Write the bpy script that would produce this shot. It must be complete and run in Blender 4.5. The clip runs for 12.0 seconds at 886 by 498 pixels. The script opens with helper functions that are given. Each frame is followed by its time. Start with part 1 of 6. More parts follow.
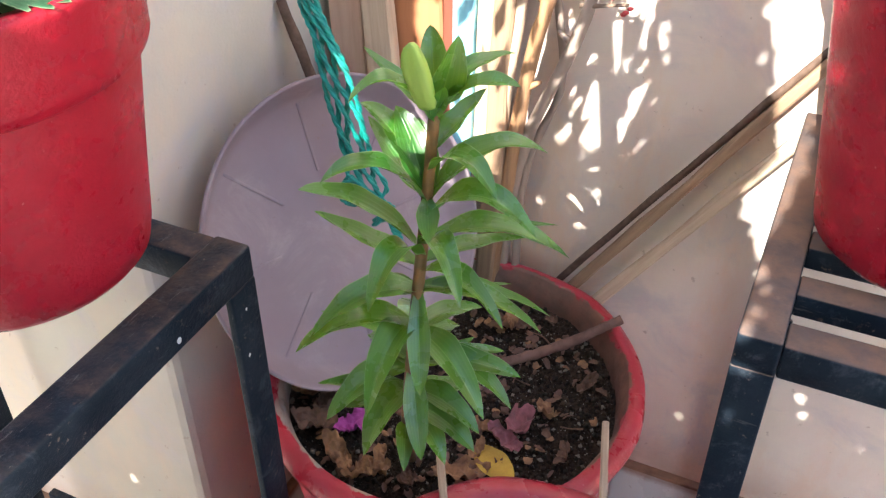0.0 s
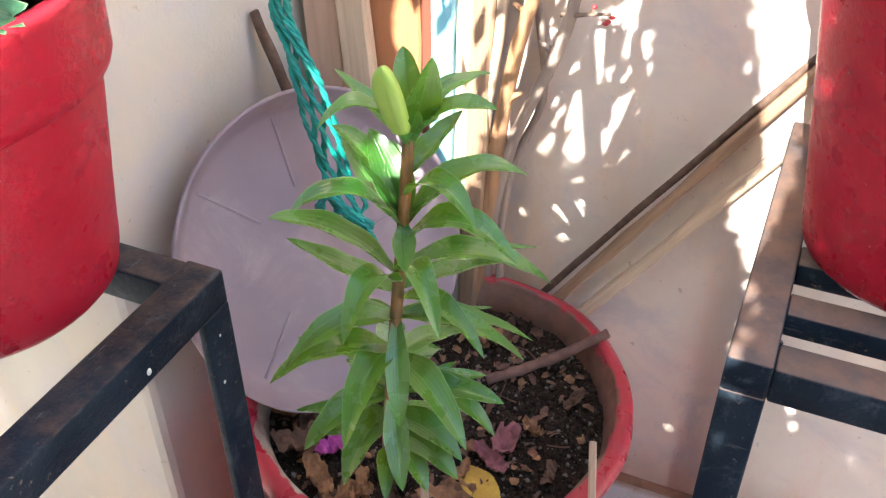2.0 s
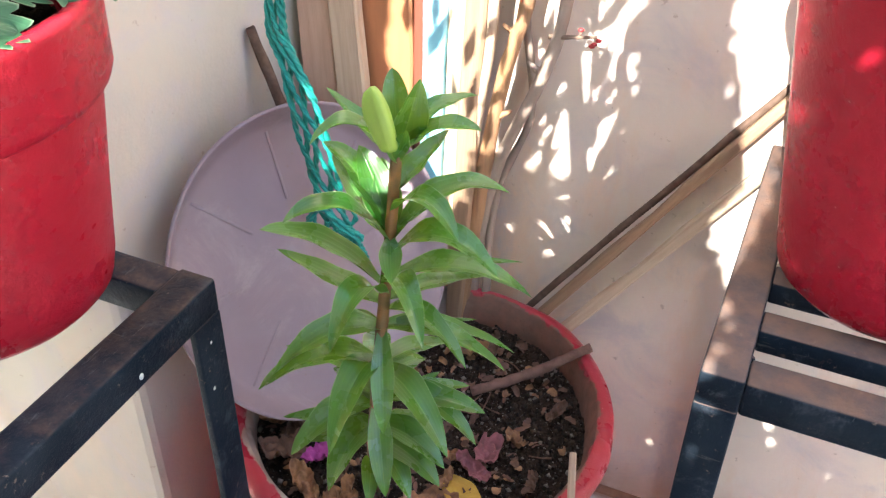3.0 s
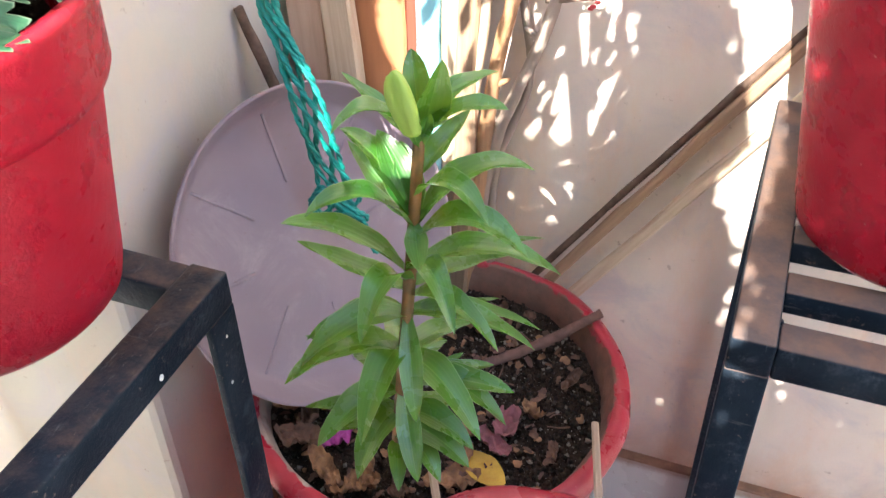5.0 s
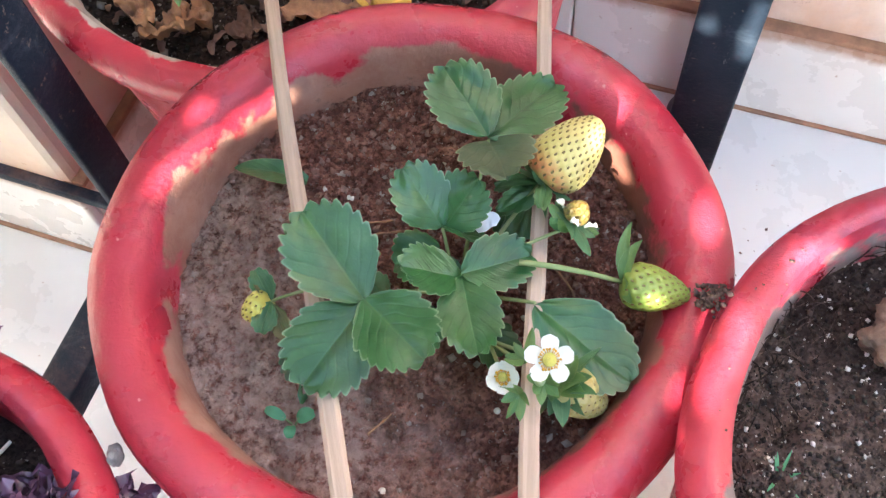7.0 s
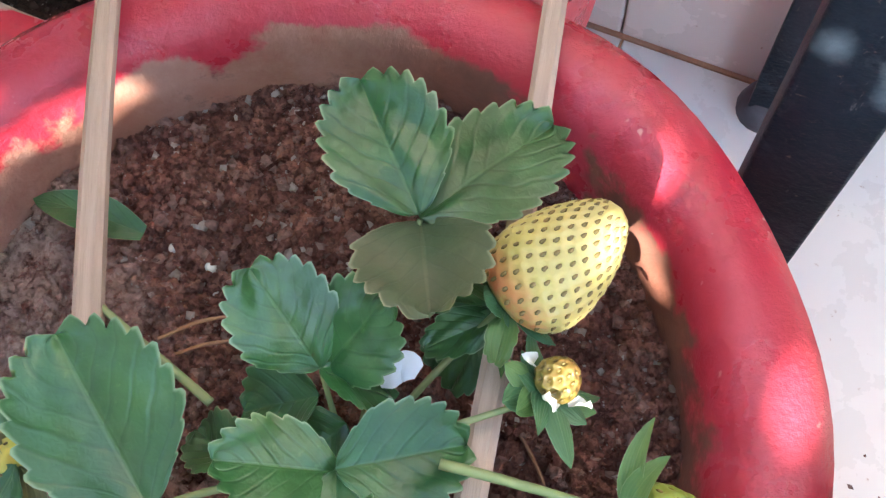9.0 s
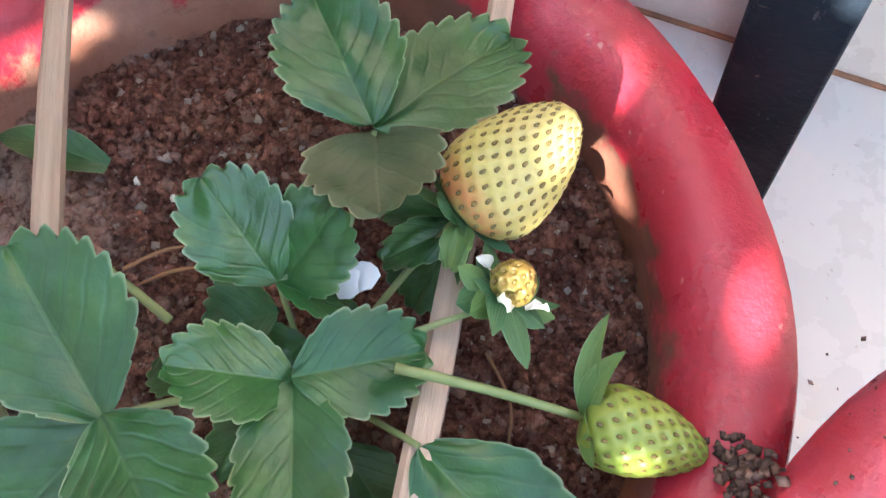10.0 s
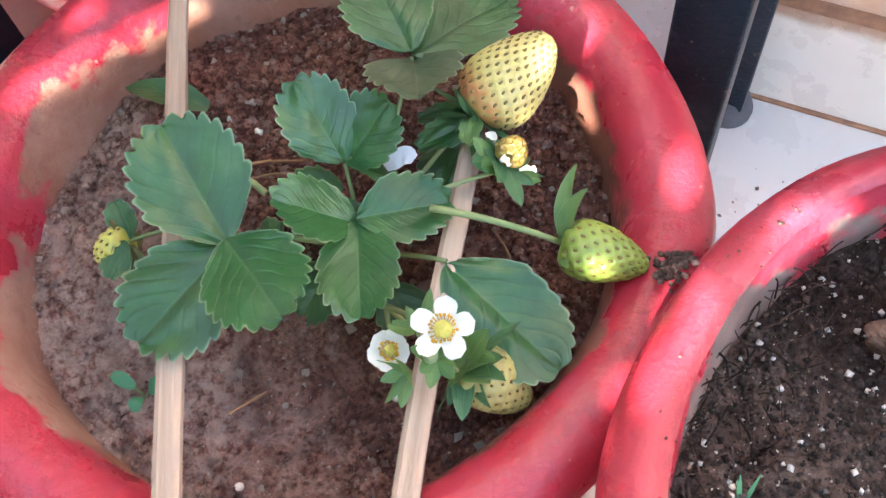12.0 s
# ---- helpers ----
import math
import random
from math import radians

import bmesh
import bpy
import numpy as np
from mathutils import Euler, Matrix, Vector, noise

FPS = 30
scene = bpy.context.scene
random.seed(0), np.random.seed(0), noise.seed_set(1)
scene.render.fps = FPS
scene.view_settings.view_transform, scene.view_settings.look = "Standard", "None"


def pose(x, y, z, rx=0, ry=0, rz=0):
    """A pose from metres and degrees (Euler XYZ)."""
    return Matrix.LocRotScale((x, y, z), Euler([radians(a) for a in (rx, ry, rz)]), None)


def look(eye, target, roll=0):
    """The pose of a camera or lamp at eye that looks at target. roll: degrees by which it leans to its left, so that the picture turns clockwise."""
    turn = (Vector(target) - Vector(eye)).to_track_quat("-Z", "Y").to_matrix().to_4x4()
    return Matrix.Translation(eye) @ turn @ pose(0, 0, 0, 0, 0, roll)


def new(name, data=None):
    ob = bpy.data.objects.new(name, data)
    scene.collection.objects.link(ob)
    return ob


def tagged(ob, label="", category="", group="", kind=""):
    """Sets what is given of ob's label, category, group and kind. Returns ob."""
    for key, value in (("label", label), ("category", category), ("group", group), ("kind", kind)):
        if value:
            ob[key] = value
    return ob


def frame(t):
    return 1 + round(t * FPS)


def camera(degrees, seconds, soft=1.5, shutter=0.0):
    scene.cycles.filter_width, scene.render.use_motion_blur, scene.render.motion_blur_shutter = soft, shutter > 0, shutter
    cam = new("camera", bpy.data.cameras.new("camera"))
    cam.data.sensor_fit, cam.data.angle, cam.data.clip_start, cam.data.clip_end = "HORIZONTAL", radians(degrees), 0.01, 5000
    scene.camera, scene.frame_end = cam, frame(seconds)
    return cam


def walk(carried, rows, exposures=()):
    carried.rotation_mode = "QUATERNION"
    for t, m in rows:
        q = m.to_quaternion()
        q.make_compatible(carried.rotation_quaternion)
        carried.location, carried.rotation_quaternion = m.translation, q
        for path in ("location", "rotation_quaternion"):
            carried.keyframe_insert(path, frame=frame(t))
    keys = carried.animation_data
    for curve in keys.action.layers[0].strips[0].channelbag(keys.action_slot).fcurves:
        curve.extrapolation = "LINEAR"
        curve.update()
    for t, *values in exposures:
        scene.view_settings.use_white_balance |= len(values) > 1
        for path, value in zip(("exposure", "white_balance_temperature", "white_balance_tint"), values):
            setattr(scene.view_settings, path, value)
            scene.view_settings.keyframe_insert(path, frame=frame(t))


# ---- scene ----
EXPO, SUN_POWER, SKY_POWER = 2.08, 4.2, 0.15
cam = camera(50.5, 12.0, soft=1.3, shutter=0.15)
# seconds, eye x y z, yaw, pitch, roll
ROWS = [
    (0.0, 0.0114, 0.0110, 1.3327, 0.17, -37.06, -0.05),
    (0.5, 0.0119, 0.0273, 1.3302, -0.11, -37.06, -0.44),
    (1.0, 0.0083, 0.0408, 1.3232, -0.61, -37.10, -0.92),
    (1.5, 0.0175, 0.0503, 1.3236, -0.20, -37.65, -1.25),
    (2.0, 0.0186, 0.0442, 1.3329, -0.78, -37.15, -0.29),
    (2.5, 0.0231, 0.0300, 1.3469, -1.12, -36.71, 0.34),
    (3.0, 0.0232, 0.0232, 1.3488, -1.40, -36.33, 1.09),
    (4.8, -0.0150, 0.0398, 1.3576, -2.79, -36.87, -0.72),
    (5.0, -0.0109, 0.0482, 1.3501, -3.17, -38.65, -1.19),
    (5.2, -0.0031, 0.0636, 1.3258, -3.90, -40.48, -1.96),
    (5.5, 0.0181, 0.0934, 1.2786, -2.50, -46.49, -4.05),
    (5.8, 0.0342, 0.1353, 1.2088, -2.24, -51.31, -4.46),
    (6.0, 0.0471, 0.1522, 1.1717, -1.43, -55.16, -5.43),
    (6.5, 0.0765, 0.1943, 1.0706, -0.24, -60.89, -6.72),
    (7.0, 0.0967, 0.2344, 1.0141, 0.91, -62.77, -7.11),
    (7.2, 0.1032, 0.2565, 0.9990, 1.17, -63.02, -6.74),
    (8.8, 0.1411, 0.3913, 0.8541, 8.03, -66.51, -7.50),
    (9.0, 0.1459, 0.3905, 0.8520, 8.33, -66.48, -8.01),
    (9.5, 0.1521, 0.3888, 0.8512, 7.70, -66.73, -8.03),
    (10.0, 0.1608, 0.3688, 0.8396, 9.91, -66.76, -10.80),
    (10.5, 0.1715, 0.3331, 0.8517, 11.86, -65.30, -12.59),
    (11.0, 0.1794, 0.2973, 0.8659, 12.07, -64.00, -12.85),
    (11.5, 0.1804, 0.2861, 0.8959, 11.02, -63.02, -12.21),
    (12.0, 0.1581, 0.2511, 0.9064, 7.85, -61.33, -9.42),
]
walk(cam, [(t, pose(x, y, z, 90 + pitch, 0, yaw) @ pose(0, 0, 0, 0, 0, roll)) for t, x, y, z, yaw, pitch, roll in ROWS],
     [(t, EXPO + more, 6250, 6) for t, more in ((0.0, 0.18), (0.5, 0.32), (3.0, 0.36), (5.2, 0.42), (5.9, 1.26), (7.0, 1.10), (9.2, 0.95), (10.0, 0.90), (10.5, 1.20), (11.0, 1.42), (11.5, 1.32), (12.0, 1.06))])

# the yard's walls run along U, and V points from the camera's side to the back wall
TURN = math.atan2(0.46, 1.0)
TURN_DEG = -math.degrees(TURN)
U = Vector((math.cos(TURN), -math.sin(TURN), 0))
V = Vector((math.sin(TURN), math.cos(TURN), 0))
UP = Vector((0, 0, 1))


def yard(u, v, z=0.0):
    return U * u + V * v + UP * z


# ---- light ----
SUN_ELEV, SUN_SIDE = 36.0, 0.0
SUN_FROM = (-V * math.cos(radians(SUN_SIDE)) + U * math.sin(radians(SUN_SIDE))) * math.cos(radians(SUN_ELEV)) + UP * math.sin(radians(SUN_ELEV))
sun_data = bpy.data.lights.new("sun", "SUN")
sun_data.energy, sun_data.angle, sun_data.color = SUN_POWER, radians(0.30), (1.0, 0.94, 0.85)
sun = new("sun", sun_data)
sun.matrix_world = look((0, 0, 6), Vector((0, 0, 6)) - SUN_FROM)
world = bpy.data.worlds.new("sky")
scene.world = world
world.use_nodes = True
sky = world.node_tree.nodes.new("ShaderNodeTexSky")
sky.sky_type, sky.sun_disc = "NISHITA", False
sky.sun_elevation = radians(SUN_ELEV)
sky.sun_rotation = math.atan2(SUN_FROM.x, SUN_FROM.y)
sky.dust_density, sky.air_density = 2.5, 1.0
ground_of_sky = world.node_tree.nodes["Background"]
world.node_tree.links.new(sky.outputs[0], ground_of_sky.inputs[0])
ground_of_sky.inputs[1].default_value = SKY_POWER


# ---- materials ----
class Mat:
    """A node material with object coordinates and a few shorthands."""

    def __init__(self, name, rough=0.6, metal=0.0, spec=0.5):
        self.m = bpy.data.materials.new(name)
        self.m.use_nodes = True
        self.t = self.m.node_tree
        self.b = self.t.nodes["Principled BSDF"]
        self.b.inputs["Roughness"].default_value = rough
        self.b.inputs["Metallic"].default_value = metal
        self.b.inputs["Specular IOR Level"].default_value = spec
        self.co = self.node("ShaderNodeTexCoord").outputs["Object"]

    def node(self, kind):
        return self.t.nodes.new(kind)

    def link(self, a, b):
        self.t.links.new(a, b)

    def put(self, socket, value):
        if isinstance(value, bpy.types.NodeSocket):
            self.link(value, socket)
        elif isinstance(value, (tuple, list)) and len(value) == 3 and socket.type == "RGBA":
            socket.default_value = (*value, 1)
        else:
            socket.default_value = value

    def noise(self, scale, detail=5.0, rough=0.6, stretch=None, warp=0.0):
        n = self.node("ShaderNodeTexNoise")
        n.inputs["Scale"].default_value, n.inputs["Detail"].default_value = scale, detail
        n.inputs["Roughness"].default_value, n.inputs["Distortion"].default_value = rough, warp
        co = self.co
        if stretch:
            mp = self.node("ShaderNodeMapping")
            mp.inputs["Scale"].default_value = stretch
            self.link(co, mp.inputs[0])
            co = mp.outputs[0]
        self.link(co, n.inputs["Vector"])
        return n.outputs["Fac"]

    def blade_uv(self):
        """Along the blade, and across it from -1 to 1."""
        n = self.node("ShaderNodeSeparateXYZ")
        self.link(self.node("ShaderNodeTexCoord").outputs["UV"], n.inputs[0])
        return n.outputs["X"], self.sums("SUBTRACT", self.sums("MULTIPLY", n.outputs["Y"], 2.0), 1.0)

    def cells(self, scale, feature="F1"):
        n = self.node("ShaderNodeTexVoronoi")
        n.feature = feature
        n.inputs["Scale"].default_value = scale
        self.link(self.co, n.inputs["Vector"])
        return n.outputs["Distance"]

    def ramp(self, fac, lo, hi):
        n = self.node("ShaderNodeMapRange")
        n.interpolation_type = "SMOOTHSTEP"
        n.inputs[1].default_value, n.inputs[2].default_value = lo, hi
        self.put(n.inputs[0], fac)
        return n.outputs[0]

    def mix(self, fac, a, b, blend="MIX"):
        n = self.node("ShaderNodeMix")
        n.data_type, n.blend_type = "RGBA", blend
        self.put(n.inputs[0], fac)
        self.put(n.inputs[6], a)
        self.put(n.inputs[7], b)
        return n.outputs[2]

    def sums(self, op, a, b):
        n = self.node("ShaderNodeMath")
        n.operation = op
        self.put(n.inputs[0], a)
        self.put(n.inputs[1], b)
        return n.outputs[0]

    def axis(self, name):
        n = self.node("ShaderNodeSeparateXYZ")
        self.link(self.co, n.inputs[0])
        return n.outputs[name]

    def radius(self):
        x, y = self.axis("X"), self.axis("Y")
        return self.sums("SQRT", self.sums("ADD", self.sums("MULTIPLY", x, x), self.sums("MULTIPLY", y, y)), 0.0)

    def chance(self, island=False):
        if island:
            return self.node("ShaderNodeNewGeometry").outputs["Random Per Island"]
        return self.node("ShaderNodeObjectInfo").outputs["Random"]

    def colour(self, c):
        self.put(self.b.inputs["Base Color"], c)
        return self

    def rough(self, r):
        self.put(self.b.inputs["Roughness"], r)
        return self

    def bump(self, height, strength=0.3, depth=0.002):
        n = self.node("ShaderNodeBump")
        n.inputs["Strength"].default_value, n.inputs["Distance"].default_value = strength, depth
        self.put(n.inputs["Height"], height)
        self.link(n.outputs[0], self.b.inputs["Normal"])
        return self

    def see_through(self, amount, tint):
        """Light that passes through a thin leaf or petal."""
        tr, mixer = self.node("ShaderNodeBsdfTranslucent"), self.node("ShaderNodeMixShader")
        self.put(tr.inputs[0], tint)
        mixer.inputs[0].default_value = amount
        self.link(self.b.outputs[0], mixer.inputs[1])
        self.link(tr.outputs[0], mixer.inputs[2])
        self.link(mixer.outputs[0], self.t.nodes["Material Output"].inputs[0])
        return self


def simple(name, c1, c2, scale=20.0, rough=0.6, bump=0.2, bump_scale=150.0, depth=0.001, metal=0.0, spec=0.5, stretch=None):
    m = Mat(name, rough, metal, spec)
    m.colour(m.mix(m.ramp(m.noise(scale, stretch=stretch), 0.3, 0.7), c1, c2))
    m.bump(m.noise(bump_scale, stretch=stretch), bump, depth)
    return m


def plaster(name, light=(0.79, 0.675, 0.565), dim=(0.71, 0.61, 0.535), stains=0.85):
    m = Mat(name, 0.85, 0, 0.3)
    base = m.mix(m.ramp(m.noise(3.0), 0.35, 0.65), light, dim)
    base = m.mix(m.sums("MULTIPLY", m.ramp(m.noise(5.5, 6, 0.7, (1.0, 1.0, 0.35)), 0.44, 0.68), stains), base, (0.74, 0.52, 0.37))
    base = m.mix(m.sums("MULTIPLY", m.ramp(m.noise(7.0, 8, 0.7, None, 0.8), 0.46, 0.72), 0.75), base, (0.54, 0.49, 0.50))
    base = m.mix(m.sums("MULTIPLY", m.ramp(m.noise(60.0), 0.66, 0.72), 0.5), base, (0.36, 0.26, 0.2))
    low = m.sums("MULTIPLY", m.ramp(m.axis("Z"), 0.26, 0.15), m.ramp(m.noise(14.0, 6), 0.25, 0.6))
    base = m.mix(m.sums("MULTIPLY", low, 0.5), base, (0.45, 0.27, 0.17))
    m.colour(base)
    m.bump(m.sums("ADD", m.noise(18.0, 8), m.sums("MULTIPLY", m.noise(160.0), 0.35)), 0.35, 0.004)
    return m


M_PLASTER = plaster("cream_plaster")
M_PLASTER_PALE = plaster("pale_cream_plaster", (0.60, 0.555, 0.465), (0.52, 0.485, 0.43), 0.35)


def tile_mat(name, c1, c2, grime, seam=False):
    m = Mat(name, 0.28, 0, 0.5)
    base = m.mix(m.ramp(m.noise(2.5), 0.3, 0.7), c1, c2)
    base = m.mix(m.sums("MULTIPLY", m.chance(), 0.18), base, (0.62, 0.62, 0.66))
    base = m.mix(m.sums("MULTIPLY", m.ramp(m.noise(5.0, 6, 0.6), 0.40, 0.95), grime), base, (0.45, 0.36, 0.28))
    base = m.mix(m.sums("MULTIPLY", m.ramp(m.noise(70.0, 3), 0.68, 0.74), 0.6), base, (0.3, 0.2, 0.13))
    if seam:
        stain = m.sums("MULTIPLY", m.ramp(m.sums("ADD", m.axis("Z"), m.sums("MULTIPLY", m.noise(12.0, 5), 0.03)), 0.146, 0.160), m.ramp(m.noise(7.0, 6), 0.15, 0.5))
        base = m.mix(m.sums("MULTIPLY", stain, 0.8), base, (0.30, 0.15, 0.07))
    m.colour(base)
    m.rough(m.ramp(m.noise(14.0), 0.1, 1.2))
    m.bump(m.noise(25.0), 0.08, 0.002)
    return m


M_TILE = tile_mat("white_floor_tile", (0.64, 0.645, 0.615), (0.60, 0.605, 0.57), 0.16)
M_SKIRT = tile_mat("white_skirting_tile", (0.69, 0.69, 0.64), (0.65, 0.65, 0.61), 0.16, True)
M_UNSEEN_WALL = simple("unseen_wall_plaster", (0.62, 0.52, 0.43), (0.54, 0.46, 0.39), 2.0, 0.9, 0.3, 30)
M_GROUT = simple("brown_grout", (0.36, 0.20, 0.12), (0.22, 0.125, 0.08), 40, 0.9, 0.4, 200)
M_GROUND = simple("grey_concrete_ground", (0.4, 0.37, 0.33), (0.3, 0.28, 0.26), 1.5, 0.9, 0.4, 40)


def red_paint(name, inner, worn=(0.25, 0.098, 0.062), pale=(0.36, 0.205, 0.155), reds=((0.42, 0.026, 0.047), (0.35, 0.020, 0.038)), faded=0.42, spec=0.50):
    """Red enamel over grey-brown cement, the inside of the pot left bare below the lip."""
    m = Mat(name, 0.38, 0, spec)
    red = m.mix(m.ramp(m.noise(6.0), 0.3, 0.7), reds[0], reds[1])
    red = m.mix(m.sums("MULTIPLY", m.ramp(m.noise(9.0, 7, 0.7), 0.48, 0.75), faded), red, (0.48, 0.10, 0.155))
    red = m.mix(m.sums("MULTIPLY", m.ramp(m.noise(130.0, 2), 0.73, 0.78), 0.4), red, (0.75, 0.45, 0.4))
    red = m.mix(m.sums("MULTIPLY", m.ramp(m.noise(75.0, 5, 0.7), 0.62, 0.74), 0.2), red, (0.36, 0.07, 0.07))
    bare = m.mix(m.ramp(m.noise(22.0, 8, 0.7), 0.3, 0.7), worn, pale)
    bare = m.mix(m.sums("MULTIPLY", m.ramp(m.noise(10.0), 0.5, 0.7), 0.7), bare, [0.5 * c + d for c, d in zip(worn, (0.20, 0.07, 0.04))])
    bare = m.mix(m.sums("MULTIPLY", m.ramp(m.noise(38.0, 8, 0.75), 0.54, 0.66), 0.55), bare, (0.07, 0.045, 0.036))
    # the bare cement turns darker red-brown towards +X
    dark_side = m.ramp(m.sums("ADD", m.axis("X"), m.sums("MULTIPLY", m.noise(14.0, 5), 0.10)), 0.06, 0.13)
    bare = m.mix(m.sums("MULTIPLY", dark_side, 0.88), bare, m.mix(m.ramp(m.noise(30.0, 6, 0.7), 0.35, 0.65), (0.19, 0.065, 0.040), (0.12, 0.052, 0.036)))
    wob = m.sums("MULTIPLY", m.sums("SUBTRACT", m.noise(19.0, 6, 0.62), 0.5), 0.034)
    fac = m.ramp(m.sums("ADD", m.radius(), wob), inner + 0.0012, inner - 0.0012)
    chip = m.ramp(m.noise(34.0, 6, 0.7), 0.80, 0.82)
    fac = m.sums("MAXIMUM", fac, m.sums("MULTIPLY", chip, 0.15))
    m.colour(m.mix(fac, red, bare))
    m.rough(m.sums("ADD", m.sums("MULTIPLY", fac, 0.35), m.ramp(m.noise(30.0), -0.42, 2.1)))
    m.bump(m.sums("ADD", m.noise(14.0, 4), m.sums("ADD", m.sums("MULTIPLY", m.noise(120.0, 6, 0.7), 0.45), m.sums("MULTIPLY", m.noise(420.0, 4), 0.16))), 0.5, 0.004)
    return m


def iron(name, rusty=(0.40, 0.76), tone=1.0):
    m = Mat(name, 0.42, 0.0, 0.35)
    m.b.inputs["IOR"].default_value = 1.18
    base = m.mix(m.ramp(m.noise(8.0), 0.3, 0.7), (0.009, 0.014, 0.022), (0.024, 0.033, 0.046))
    rust = m.mix(m.ramp(m.noise(30.0), 0.3, 0.7), [tone * c for c in (0.20, 0.120, 0.085)], [tone * c for c in (0.115, 0.088, 0.080)])
    nz = m.node("ShaderNodeSeparateXYZ")
    m.link(m.node("ShaderNodeNewGeometry").outputs["Normal"], nz.inputs[0])
    flat = m.ramp(nz.outputs["Z"], 0.5, 0.9)
    worn = m.sums("MULTIPLY", flat, m.ramp(m.noise(11.0, 7, 0.7), *rusty))
    spots = m.ramp(m.noise(46.0, 6, 0.7), 0.62, 0.72)
    base = m.mix(m.sums("MULTIPLY", m.ramp(m.noise(26.0, 9, 0.75, None, 0.5), 0.52, 0.68), 0.55), base, (0.070, 0.085, 0.105))
    base = m.mix(m.sums("MULTIPLY", m.ramp(m.noise(9.0, 9, 0.8, (1.0, 9.0, 9.0)), 0.60, 0.68), 0.6), base, (0.13, 0.125, 0.125))
    base = m.mix(m.sums("MULTIPLY", m.ramp(m.noise(95.0, 5, 0.7), 0.63, 0.70), 0.7), base, (0.20, 0.15, 0.12))
    base = m.mix(m.sums("MULTIPLY", m.ramp(m.noise(22.0, 9, 0.8, (9.0, 1.0, 2.0)), 0.60, 0.66), 0.6), base, (0.15, 0.15, 0.155))
    m.colour(m.mix(m.sums("MAXIMUM", m.sums("MULTIPLY", worn, 0.8), m.sums("MULTIPLY", spots, 0.35)), base, rust))
    m.rough(m.sums("ADD", 0.38, m.sums("MULTIPLY", worn, 0.35)))
    m.bump(m.sums("ADD", m.noise(70.0, 8, 0.7), m.noise(260.0, 4)), 0.55, 0.0014)
    return m


M_IRON = iron("black_painted_iron")
M_IRON_RUSTY = iron("rust_worn_black_iron", (0.15, 0.5), 1.25)
M_RUBBER = simple("grey_rubber", (0.09, 0.1, 0.12), (0.06, 0.06, 0.07), 40, 0.7)


def soil_mat(name, dark, dry, dusty, island=False):
    m = Mat(name, 0.95, 0, 0.15)
    base = m.mix(m.ramp(m.noise(70.0, 8, 0.7), 0.3, 0.7), dark, dry)
    base = m.mix(m.sums("MULTIPLY", m.ramp(m.noise(340.0, 3), 0.52, 0.40), 0.6), base, [0.45 * c for c in dark])
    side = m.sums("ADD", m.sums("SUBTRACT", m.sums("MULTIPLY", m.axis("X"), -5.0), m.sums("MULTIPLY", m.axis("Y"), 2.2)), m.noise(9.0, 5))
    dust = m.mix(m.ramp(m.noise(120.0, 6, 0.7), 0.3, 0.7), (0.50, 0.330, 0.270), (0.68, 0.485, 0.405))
    if island:
        base = m.mix(m.sums("MULTIPLY", m.ramp(m.chance(True), 0.62, 1.0), 0.6), base, (0.42, 0.29, 0.25))
        base = m.mix(m.sums("MULTIPLY", m.ramp(m.chance(True), 0.35, 0.0), 0.5), base, [0.8 * c for c in dark])
        base = m.mix(m.ramp(m.chance(True), 0.966, 0.973), base, (0.50, 0.41, 0.36))
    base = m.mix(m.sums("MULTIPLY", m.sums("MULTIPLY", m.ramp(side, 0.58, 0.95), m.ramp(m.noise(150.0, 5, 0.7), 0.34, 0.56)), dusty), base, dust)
    base = m.mix(m.sums("MULTIPLY", m.ramp(m.noise(330.0, 2), 0.67, 0.73), 0.75), base, (0.58, 0.50, 0.45))
    base = m.mix(m.sums("MULTIPLY", m.ramp(m.noise(85.0, 4), 0.64, 0.72), 0.55), base, [0.6 * c for c in dark])
    m.colour(base)
    m.bump(m.sums("ADD", m.noise(110.0, 8, 0.75), m.noise(420.0)), 1.0, 0.006)
    return m


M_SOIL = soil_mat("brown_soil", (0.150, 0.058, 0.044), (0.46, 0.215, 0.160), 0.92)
M_CRUMB_BROWN = soil_mat("brown_soil_crumbs", (0.150, 0.058, 0.044), (0.46, 0.215, 0.160), 0.85, True)
M_SOIL_WET = soil_mat("dark_moist_soil", (0.018, 0.012, 0.010), (0.07, 0.045, 0.032), 0.0)
M_SOIL_GREY = soil_mat("dark_grey_soil", (0.028, 0.018, 0.016), (0.095, 0.064, 0.054), 0.20)


def crumb_mat(name, cols, bump=0.5):
    m = Mat(name, 0.92, 0, 0.2)
    r = m.chance(True)
    c = cols[0]
    for k, col in enumerate(cols[1:]):
        edge = (k + 1) / len(cols)
        c = m.mix(m.ramp(r, edge - 0.02, edge + 0.02), c, col)
    m.colour(c)
    m.bump(m.noise(300.0), bump, 0.001)
    return m


